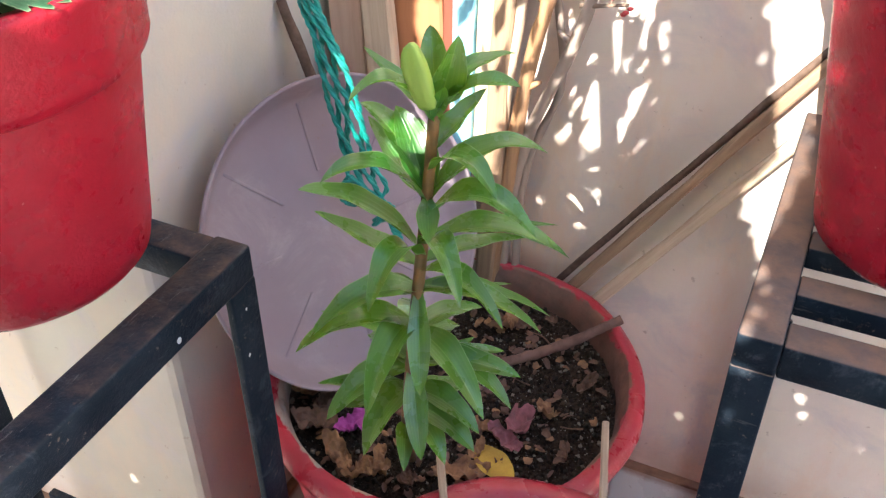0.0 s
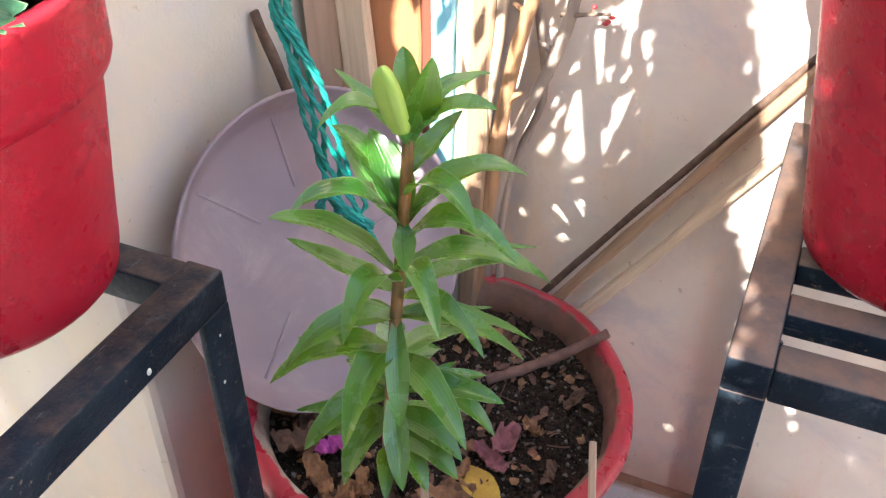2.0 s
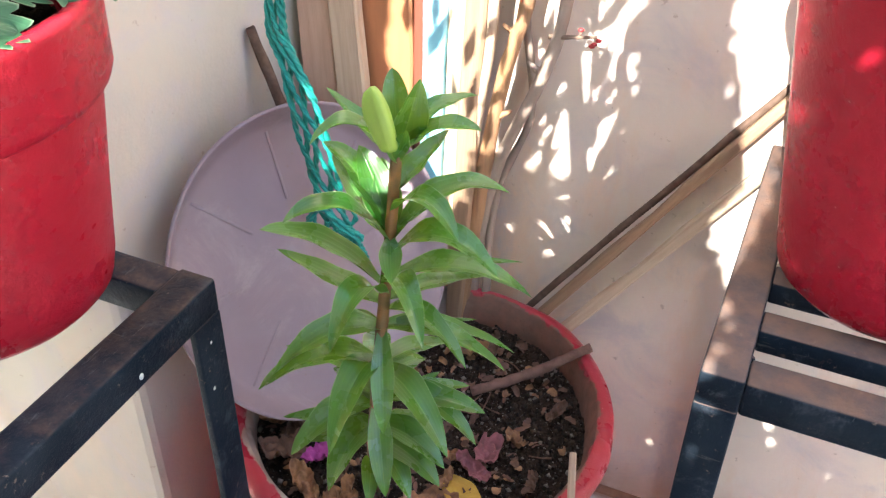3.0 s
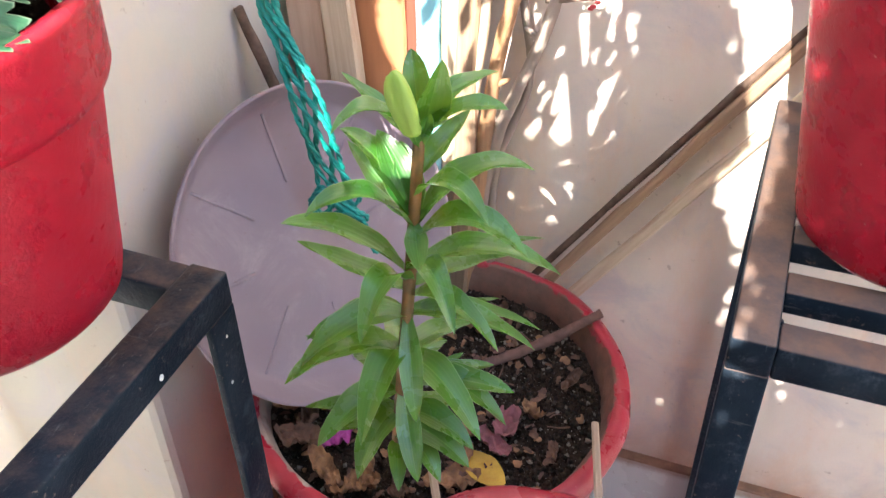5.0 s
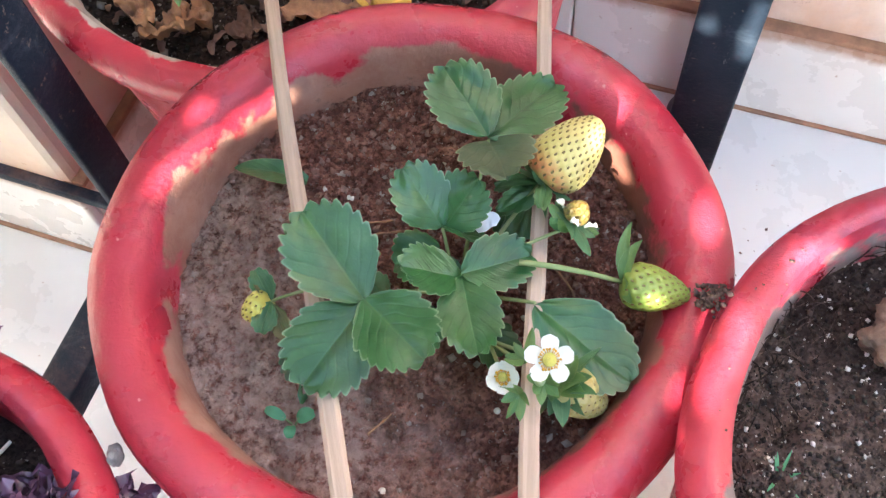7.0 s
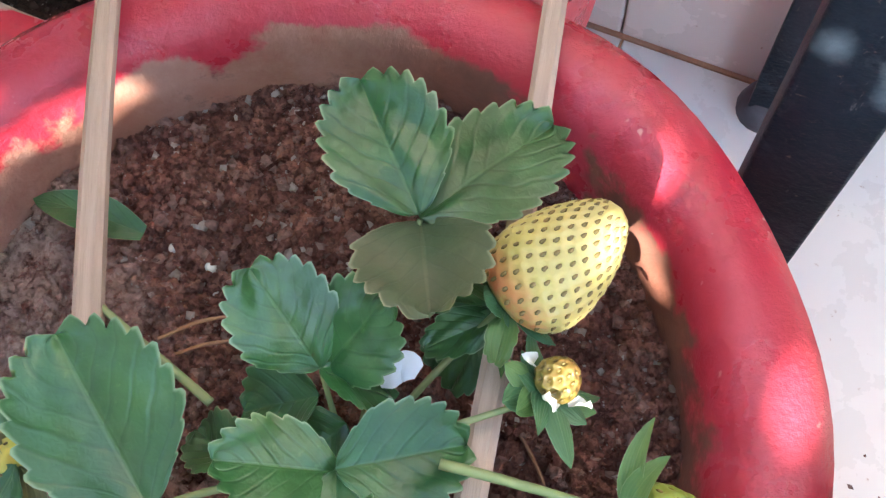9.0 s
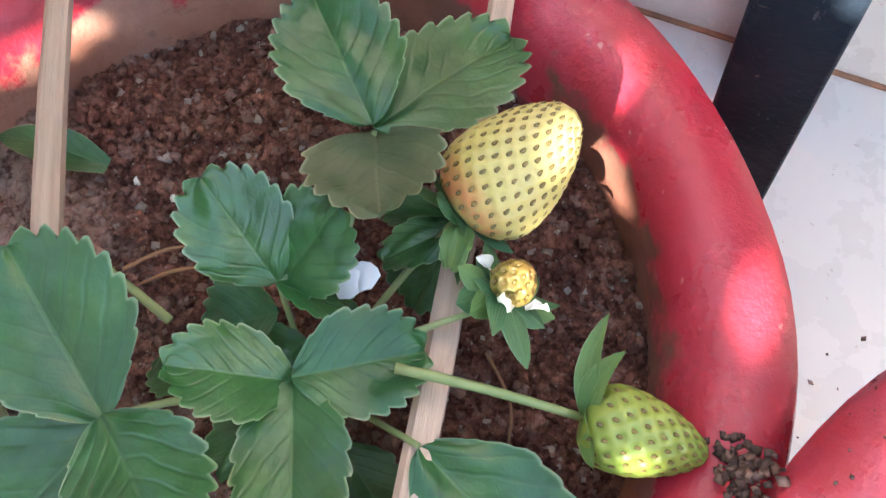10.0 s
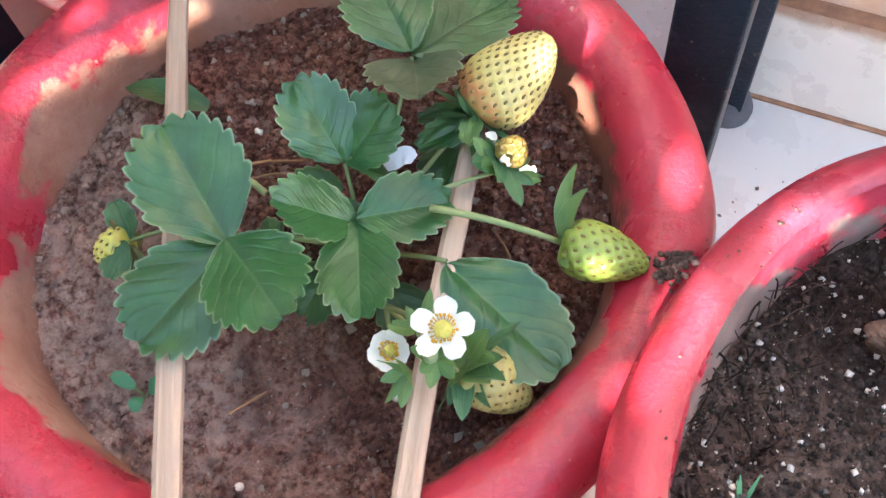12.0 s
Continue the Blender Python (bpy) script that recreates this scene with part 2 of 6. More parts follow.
def leaf_mat(name, c1, c2, back, glow, rough=0.42, scale=40.0, trans=0.28, vein=None, pale=None, spec=0.45):
    m = Mat(name, rough, 0, spec)
    base = m.mix(m.ramp(m.noise(scale, 6), 0.3, 0.7), c1, c2)
    base = m.mix(m.sums("MULTIPLY", m.chance(), 0.35), base, back)
    base = m.mix(m.sums("MULTIPLY", m.ramp(m.noise(scale * 5, 4), 0.62, 0.72), 0.12), base, glow)
    height = m.noise(scale * 6, 5)
    depth = 0.0006
    m.rough(m.sums("ADD", rough - 0.08, m.sums("MULTIPLY", m.noise(scale * 1.5, 3), 0.22)))
    if vein:
        along, across = m.blade_uv()
        off = m.sums("ABSOLUTE", across, 0.0)
        rib = m.ramp(off, 0.055, 0.01)
        edge = m.ramp(off, 0.94, 1.0)
        if vein == "side":
            run = m.sums("FRACT", m.sums("ADD", m.sums("SUBTRACT", m.sums("MULTIPLY", along, 6.2), m.sums("MULTIPLY", off, 2.3)), m.sums("MULTIPLY", m.noise(45.0, 2), 1.3)), 0.0)
            line = m.sums("MULTIPLY", m.ramp(m.sums("ABSOLUTE", m.sums("SUBTRACT", run, 0.5), 0.0), 0.20, 0.0), m.ramp(m.noise(55.0, 3), 0.25, 0.65))
            net = m.ramp(m.cells(330.0, "DISTANCE_TO_EDGE"), 0.18, 0.0)
            line = m.sums("MAXIMUM", line, m.sums("MULTIPLY", net, 0.14))
            height = m.sums("ADD", m.sums("SUBTRACT", m.sums("MULTIPLY", height, 0.5), m.sums("ADD", line, rib)), m.sums("MULTIPLY", m.noise(130.0, 3), 2.2))
            depth = 0.0005
            base = m.mix(m.ramp(m.noise(22.0, 3), 0.35, 0.7), base, m.mix(0.5, base, (0.012, 0.06, 0.025)))
            base = m.mix(m.sums("MULTIPLY", line, 0.10), base, c1)
            thin = m.ramp(m.sums("ABSOLUTE", m.sums("SUBTRACT", run, 0.5), 0.0), 0.07, 0.0)
            base = m.mix(m.sums("MULTIPLY", thin, m.sums("MULTIPLY", m.noise(35.0, 3), 0.8)), base, m.mix(0.75, base, (0.004, 0.022, 0.012)))
            base = m.mix(m.sums("MULTIPLY", m.ramp(m.noise(17.0, 4), 0.52, 0.75), 0.35), base, (0.075, 0.085, 0.030))
            base = m.mix(m.sums("MULTIPLY", m.ramp(m.noise(70.0, 3), 0.5, 0.8), 0.2), base, pale)
        else:
            line = m.ramp(m.sums("SINE", m.sums("MULTIPLY", across, 24.0), 0.0), -0.2, 1.0)
            height = m.sums("ADD", m.sums("MULTIPLY", height, 0.3), m.sums("SUBTRACT", m.sums("MULTIPLY", line, 0.5), rib))
            base = m.mix(m.sums("MULTIPLY", line, 0.08), base, pale)
        base = m.mix(m.sums("MULTIPLY", rib, 0.35 if vein == "long" else 0.13), base, pale)
        base = m.mix(m.sums("MULTIPLY", edge, 0.6 if vein == "long" else 0.48), base, m.mix(0.4, pale, (0.6, 0.65, 0.45)))
    m.colour(base)
    m.bump(height, 0.42 if vein == "side" else 0.4 if vein else 0.25, depth)
    m.see_through(trans, glow)
    return m


M_LILY = leaf_mat("lily_leaf", (0.014, 0.088, 0.014), (0.042, 0.165, 0.022), (0.026, 0.125, 0.028), (0.40, 0.66, 0.05), 0.25, 25.0, 0.22, "long", (0.22, 0.36, 0.09), 0.75)
M_LILY_STEM = simple("brown_green_stem", (0.27, 0.115, 0.035), (0.13, 0.08, 0.03), 60, 0.55, 0.4, 200)
M_BUD = leaf_mat("lily_bud", (0.34, 0.48, 0.09), (0.26, 0.42, 0.06), (0.38, 0.50, 0.11), (0.5, 0.65, 0.12), 0.35, 30.0, 0.22)
M_STRAW = leaf_mat("strawberry_leaf", (0.009, 0.064, 0.017), (0.031, 0.124, 0.034), (0.038, 0.085, 0.023), (0.20, 0.38, 0.08), 0.30, 60.0, 0.16, "side", (0.17, 0.30, 0.12), 0.55)
M_STRAW_OLD = leaf_mat("browned_strawberry_leaf", (0.050, 0.080, 0.036), (0.085, 0.085, 0.046), (0.045, 0.080, 0.036), (0.24, 0.24, 0.08), 0.5, 60.0, 0.15, "side", (0.28, 0.25, 0.14), 0.6)
M_STALK = leaf_mat("pale_green_stalk", (0.17, 0.24, 0.09), (0.24, 0.28, 0.12), (0.22, 0.21, 0.1), (0.3, 0.4, 0.1), 0.5, 50.0, 0.1)
M_CALYX = leaf_mat("green_calyx", (0.045, 0.135, 0.050), (0.095, 0.195, 0.060), (0.13, 0.20, 0.06), (0.3, 0.42, 0.1), 0.5, 80.0, 0.25, "long", (0.28, 0.36, 0.14))

M_SEPAL = leaf_mat("dark_blue_green_sepal", (0.022, 0.095, 0.045), (0.060, 0.160, 0.070), (0.10, 0.17, 0.06), (0.22, 0.36, 0.08), 0.42, 80.0, 0.18, "long", (0.20, 0.30, 0.14))
M_SEPAL_DRY = leaf_mat("withered_sepal", (0.10, 0.14, 0.05), (0.20, 0.15, 0.07), (0.12, 0.16, 0.07), (0.3, 0.3, 0.1), 0.6, 80.0, 0.18, "long", (0.30, 0.24, 0.14))

def berry_mat(name, flesh, ripe, tinge):
    m = Mat(name, 0.38, 0, 0.5)
    base = m.mix(m.ramp(m.noise(40.0), 0.3, 0.7), flesh, ripe)
    blush = m.sums("MULTIPLY", m.ramp(m.axis("Z"), 0.016, 0.002), m.ramp(m.noise(55.0), 0.42, 0.62))
    m.colour(m.mix(m.sums("MULTIPLY", blush, 0.8), base, tinge))
    m.b.inputs["Subsurface Weight"].default_value = 0.25
    m.b.inputs["Subsurface Radius"].default_value = (0.006, 0.004, 0.002)
    m.b.inputs["Subsurface Scale"].default_value = 0.5
    m.bump(m.noise(240.0), 0.2, 0.0006)
    return m


M_BERRY = berry_mat("pale_yellow_berry", (0.50, 0.41, 0.15), (0.45, 0.39, 0.115), (0.56, 0.13, 0.07))
M_BERRY_PALE = berry_mat("pale_olive_berry", (0.38, 0.345, 0.135), (0.34, 0.325, 0.11), (0.36, 0.31, 0.12))
M_BERRY_GREEN = berry_mat("green_berry", (0.19, 0.26, 0.045), (0.27, 0.31, 0.06), (0.22, 0.27, 0.05))
M_BERRY_SMALL = berry_mat("small_yellow_berry", (0.62, 0.52, 0.12), (0.50, 0.46, 0.10), (0.40, 0.42, 0.10))
M_BERRY_YOUNG = berry_mat("young_orange_berry", (0.20, 0.15, 0.03), (0.20, 0.075, 0.02), (0.16, 0.19, 0.04))
M_SEED = simple("brown_green_seed", (0.20, 0.13, 0.035), (0.12, 0.10, 0.03), 200, 0.5)
M_PETAL = leaf_mat("white_petal", (0.68, 0.68, 0.64), (0.74, 0.74, 0.71), (0.66, 0.70, 0.62), (0.8, 0.82, 0.7), 0.5, 90.0, 0.25)
M_PETAL_BLUE = leaf_mat("fallen_white_petal", (0.72, 0.74, 0.80), (0.78, 0.8, 0.84), (0.7, 0.74, 0.8), (0.75, 0.8, 0.85), 0.5, 90.0, 0.25)
M_YOLK = simple("ochre_stamens", (0.66, 0.36, 0.02), (0.52, 0.27, 0.02), 300, 0.7, 0.6, 500)
M_PISTIL = simple("pale_green_flower_centre", (0.56, 0.50, 0.12), (0.44, 0.44, 0.10), 400, 0.7, 0.6, 500)
M_BAMBOO = simple("split_bamboo", (0.45, 0.33, 0.25), (0.33, 0.235, 0.175), 8, 0.6, 0.5, 90, 0.001, stretch=(30.0, 30.0, 1.2))
M_WOOD_PINK = simple("pinkish_tan_plank", (0.52, 0.35, 0.26), (0.43, 0.28, 0.20), 6, 0.75, 0.5, 60, 0.002, stretch=(14.0, 14.0, 1.0))
M_WOOD = simple("weathered_plank", (0.41, 0.26, 0.16), (0.28, 0.175, 0.11), 6, 0.75, 0.6, 60, 0.002, stretch=(22.0, 22.0, 1.0))
M_WOOD_PALE = simple("pale_dry_timber", (0.64, 0.50, 0.36), (0.50, 0.36, 0.25), 6, 0.75, 0.6, 60, 0.002, stretch=(22.0, 22.0, 1.0))
M_WOOD_RED = simple("reddish_brown_board", (0.46, 0.19, 0.085), (0.39, 0.155, 0.07), 5, 0.6, 0.3, 60, 0.001, stretch=(12.0, 12.0, 1.0))
M_WOOD_RED_DARK = simple("dark_red_board_edge", (0.2, 0.06, 0.035), (0.16, 0.05, 0.03), 5, 0.6, 0.3, 60, 0.001, stretch=(12.0, 12.0, 1.0))
M_WOOD_ORANGE = simple("orange_split_timber", (0.46, 0.25, 0.12), (0.27, 0.15, 0.085), 5, 0.65, 0.6, 60, 0.002, stretch=(18.0, 18.0, 1.0))
M_BLUE = simple("pale_blue_painted_strip", (0.25, 0.60, 0.74), (0.36, 0.68, 0.80), 9, 0.5, 0.3, 90)
M_BARK = simple("dry_grey_brown_bark", (0.13, 0.085, 0.06), (0.22, 0.15, 0.11), 25, 0.9, 0.8, 120, 0.002, stretch=(1.0, 1.0, 0.25))
M_STEM_GREY = simple("pale_grey_stem", (0.36, 0.28, 0.23), (0.24, 0.18, 0.15), 25, 0.9, 0.8, 120, 0.002, stretch=(1.0, 1.0, 0.25))
M_RUST = simple("rusty_iron_rod", (0.075, 0.042, 0.028), (0.15, 0.095, 0.068), 60, 0.85, 0.7, 180, 0.001)
M_ROPE = simple("teal_plastic_rope", (0.006, 0.19, 0.160), (0.012, 0.29, 0.245), 90, 0.5, 0.6, 400, 0.001)


def tray_mat():
    m = Mat("dusty_mauve_plastic", 0.6, 0, 0.35)
    base = m.mix(m.ramp(m.noise(4.0), 0.3, 0.7), (0.245, 0.185, 0.22), (0.30, 0.235, 0.265))
    base = m.mix(m.sums("MULTIPLY", m.ramp(m.noise(9.0, 8, 0.72, None, 0.6), 0.5, 0.75), 0.45), base, (0.52, 0.44, 0.44))
    base = m.mix(m.sums("MULTIPLY", m.ramp(m.noise(90.0, 3), 0.68, 0.74), 0.5), base, (0.25, 0.17, 0.15))
    m.colour(base)
    m.bump(m.noise(60.0), 0.15, 0.001)
    return m


M_TRAY = tray_mat()
M_DRY = [simple(n, a, b, 60, 0.85, 0.9, 160, 0.003) for n, a, b in (
    ("tan_dry_leaf", (0.34, 0.175, 0.085), (0.15, 0.075, 0.045)),
    ("brown_dry_leaf", (0.17, 0.085, 0.055), (0.09, 0.048, 0.035)),
    ("yellow_fallen_leaf", (0.56, 0.36, 0.06), (0.46, 0.27, 0.05)),
    ("faded_pink_petals", (0.32, 0.11, 0.13), (0.17, 0.07, 0.07)),
    ("magenta_petal", (0.46, 0.08, 0.34), (0.36, 0.05, 0.26)))]
M_LETTUCE = leaf_mat("purple_lettuce_leaf", (0.060, 0.022, 0.048), (0.150, 0.072, 0.130), (0.105, 0.055, 0.105), (0.26, 0.07, 0.16), 0.32, 50.0, 0.15, None, None, 0.7)
M_LETTUCE_GREEN = leaf_mat("lettuce_heart", (0.05, 0.10, 0.04), (0.08, 0.12, 0.05), (0.05, 0.03, 0.04), (0.16, 0.2, 0.08), 0.45, 50.0, 0.15)
M_HERB = leaf_mat("blue_green_leaf", (0.05, 0.19, 0.09), (0.08, 0.25, 0.12), (0.10, 0.26, 0.14), (0.2, 0.4, 0.12), 0.5, 50.0, 0.2)
M_HERB_LEAF = leaf_mat("toothed_herb_leaf", (0.022, 0.10, 0.042), (0.045, 0.16, 0.070), (0.05, 0.17, 0.08), (0.16, 0.34, 0.10), 0.45, 50.0, 0.14, "side", (0.3, 0.45, 0.25))
M_TREE_LEAF = leaf_mat("shade_tree_leaf", (0.05, 0.10, 0.03), (0.07, 0.14, 0.04), (0.06, 0.12, 0.04), (0.2, 0.3, 0.06), 0.5, 20.0, 0.15)


# ---- mesh helpers ----
def thing(name, at, label, category, rz=0.0, group="", kind=""):
    ob = new(name)
    ob.matrix_basis = at if isinstance(at, Matrix) else Matrix.Translation(at) @ pose(0, 0, 0, 0, 0, rz)
    return tagged(ob, label, category, group, kind)


def to_object(name, bm, mat, smooth=True):
    me = bpy.data.meshes.new(name)
    bm.normal_update()
    bm.to_mesh(me)
    bm.free()
    if smooth:
        me.polygons.foreach_set("use_smooth", [True] * len(me.polygons))
    me.materials.append(mat.m)
    return new(name, me)


def part(name, bm, mat, parent, label="", smooth=True):
    ob = to_object(name, bm, mat, smooth)
    ob.parent = parent
    return tagged(ob, label)


def box(bm, lo, hi, bevel=0.002, m=None):
    made = bmesh.ops.create_cube(bm, size=1.0)["verts"]
    lo, hi = Vector(lo), Vector(hi)
    for v in made:
        v.co = Vector([lo[k] + (v.co[k] + 0.5) * (hi[k] - lo[k]) for k in range(3)])
    if bevel:
        edges = list({e for v in made for e in v.link_edges})
        made = bmesh.ops.bevel(bm, geom=edges, offset=bevel, segments=2, affect="EDGES", profile=0.5)["verts"]
    if m is not None:
        bmesh.ops.transform(bm, matrix=m, verts=made)
    return bm


def lathe(profile, n=64, wobble=0.0, seed=0):
    bm = bmesh.new()
    rows = []
    for r, z in profile:
        ring = []
        for k in range(n):
            a = 2 * math.pi * k / n
            w = 1 + wobble * noise.noise((3 * math.cos(a) + seed, 3 * math.sin(a), z * 6))
            ring.append(bm.verts.new((r * w * math.cos(a), r * w * math.sin(a), z)))
        rows.append(ring)
    for a, b in zip(rows, rows[1:]):
        for k in range(n):
            bm.faces.new((a[k], a[(k + 1) % n], b[(k + 1) % n], b[k]))
    return bm, rows


def cap(bm, ring, up=True):
    bm.faces.new(ring if up else list(reversed(ring)))


def spline(pts, n):
    """Points along a smooth curve through pts."""
    pts = [Vector(p) for p in pts]
    p = [2 * pts[0] - pts[1]] + pts + [2 * pts[-1] - pts[-2]]
    out = []
    for k in range(n):
        f = k / (n - 1) * (len(pts) - 1)
        i = min(int(f), len(pts) - 2)
        t = f - i
        a, b, c, d = p[i], p[i + 1], p[i + 2], p[i + 3]
        out.append(0.5 * (2 * b + (c - a) * t + (2 * a - 5 * b + 4 * c - d) * t * t + (3 * b - a - 3 * c + d) * t ** 3))
    return out


def tube(bm, pts, radii, n=8, squash=1.0, rough=0.0, seed=0.0):
    """A swept rod; radii is one number or one for each point."""
    if not isinstance(radii, (list, tuple)):
        radii = [radii] * len(pts)
    rings, side = [], None
    for k, p in enumerate(pts):
        d = (pts[min(k + 1, len(pts) - 1)] - pts[max(k - 1, 0)]).normalized()
        if side is None:
            side = d.orthogonal().normalized()
        side = (side - d * side.dot(d)).normalized()
        up = d.cross(side)
        ring = []
        for j in range(n):
            a = 2 * math.pi * j / n
            w = 1 + rough * noise.noise((p.x * 90 + seed, p.y * 90 + j * 3.7, p.z * 90))
            ring.append(bm.verts.new(p + (side * math.cos(a) + up * math.sin(a) * squash) * radii[k] * w))
        rings.append(ring)
    for a, b in zip(rings, rings[1:]):
        for j in range(n):
            bm.faces.new((a[j], a[(j + 1) % n], b[(j + 1) % n], b[j]))
    cap(bm, rings[0], False)
    cap(bm, rings[-1], True)
    return bm


def crumbs(bm, places, sizes, rng, flat=0.6):
    """Small lumps, each a rough octahedron."""
    for p, s in zip(places, sizes):
        c = [Vector((rng.uniform(0.6, 1.1), 0, 0)), Vector((0, rng.uniform(0.6, 1.1), 0)), Vector((-rng.uniform(0.6, 1.1), 0, 0)),
             Vector((0, -rng.uniform(0.6, 1.1), 0)), Vector((rng.uniform(-0.3, 0.3), rng.uniform(-0.3, 0.3), flat)), Vector((0, 0, -flat))]
        turn = Euler((rng.uniform(-0.6, 0.6), rng.uniform(-0.6, 0.6), rng.uniform(0, 6.3))).to_matrix()
        v = [bm.verts.new(Vector(p) + turn @ q * s) for q in c]
        for a in range(4):
            bm.faces.new((v[a], v[(a + 1) % 4], v[4]))
            bm.faces.new((v[(a + 1) % 4], v[a], v[5]))
    return bm


# ---- the yard: floor, walls, skirting ----
WALL_V, FRONT_V, CORNER_U = 1.045, 0.603, -0.615


def slab(name, u0, u1, v0, v1, z0, z1, mat, label, parent=None, bevel=0.004, cuts=0):
    bm = bmesh.new()
    box(bm, (u0, v0, z0), (u1, v1, z1), bevel)
    ob = to_object(name, bm, mat, False)
    if parent is None:
        ob.matrix_basis = pose(0, 0, 0, 0, 0, TURN_DEG)
        tagged(ob, label, "structure", kind="structure")
    else:
        ob.parent = parent
    return ob


ground = slab("ground", -60, 60, -60, 60, -0.30, -0.05, M_GROUND, "plain grey concrete ground", bevel=0)
floor = slab("floor", -2.4, 2.6, -2.6, 1.2, -0.05, -0.003, M_GROUT, "brown grout bed of the tiled floor", bevel=0)
wall_back = slab("wall_back", CORNER_U, 2.6, WALL_V, WALL_V + 0.2, -0.05, 2.6, M_PLASTER, "stained cream plaster wall", bevel=0.01)
# side, rear and right walls are out of view, added to limit sky light
unseen_wall_side = slab("unseen_wall_side", -2.6, -2.4, -2.8, 1.245, -0.05, 2.4, M_UNSEEN_WALL, "unseen plain wall added at the side to limit sky light", bevel=0.01)
unseen_wall_rear = slab("unseen_wall_rear", -2.6, 2.8, -3.0, -2.8, -0.05, 1.7, M_UNSEEN_WALL, "unseen low plain wall added behind to limit sky light", bevel=0.01)
unseen_wall_right = slab("unseen_wall_right", 2.6, 2.8, -2.8, 1.245, -0.05, 1.1, M_UNSEEN_WALL, "unseen low plain wall added at the right to limit sky light", bevel=0.01)
wall_left = slab("wall_left", -2.4, CORNER_U, FRONT_V, WALL_V + 0.2, -0.05, 2.6, M_PLASTER_PALE, "cream plaster wall with a rounded corner", bevel=0.012)


def skirting(name, u0, u1, v0, v1, parent_label, length, along, start=0.0):
    """A row of white tiles along the foot of a wall, standing 12 mm proud of it."""
    top = new(name)
    top.matrix_basis = pose(0, 0, 0, 0, 0, TURN_DEG)
    tagged(top, parent_label, "skirting", kind="structure")
    a0, a1 = (u0, u1) if along == "u" else (v0, v1)
    a = a0
    first = True
    while a < a1 - 0.01:
        b = min(a + (start if first and start else length), a1)
        first = False
        bm = bmesh.new()
        if along == "u":
            box(bm, (a + 0.001, v0, 0.0), (b - 0.001, v1, 0.15), 0.003)
        else:
            box(bm, (u0, a + 0.001, 0.0), (u1, b - 0.001, 0.15), 0.003)
        ob = to_object("tile", bm, M_SKIRT, False)
        ob.parent = top
        a = b
    bm = bmesh.new()
    if along == "u":
        box(bm, (u0, v0 - 0.0015, 0.1502), (u1, v1, 0.1575), 0.002)
        box(bm, (u0, v0 - 0.005, 0.0003), (u1, v0 + 0.001, 0.0045), 0.001)
    else:
        box(bm, (u0, v0, 0.1502), (u1 + 0.0015, v1, 0.1575), 0.002)
        box(bm, (u1 - 0.001, v0, 0.0003), (u1 + 0.005, v1, 0.0045), 0.001)
    ob = to_object("mortar", bm, M_GROUT, False)
    ob.parent = top
    return top


skirting("baseboard", CORNER_U + 0.014, 2.5, WALL_V - 0.012, WALL_V + 0.002, "white tile skirting, brown-stained along its top", 0.433, "u", 0.434)
skirting("baseboard", -2.3, CORNER_U + 0.012, FRONT_V - 0.012, FRONT_V + 0.002, "white tile skirting on the front face", 0.433, "u", 0.42)
skirting("baseboard", CORNER_U - 0.002, CORNER_U + 0.012, FRONT_V + 0.002, WALL_V - 0.013, "white tile skirting on the short return wall", 0.24, "v")


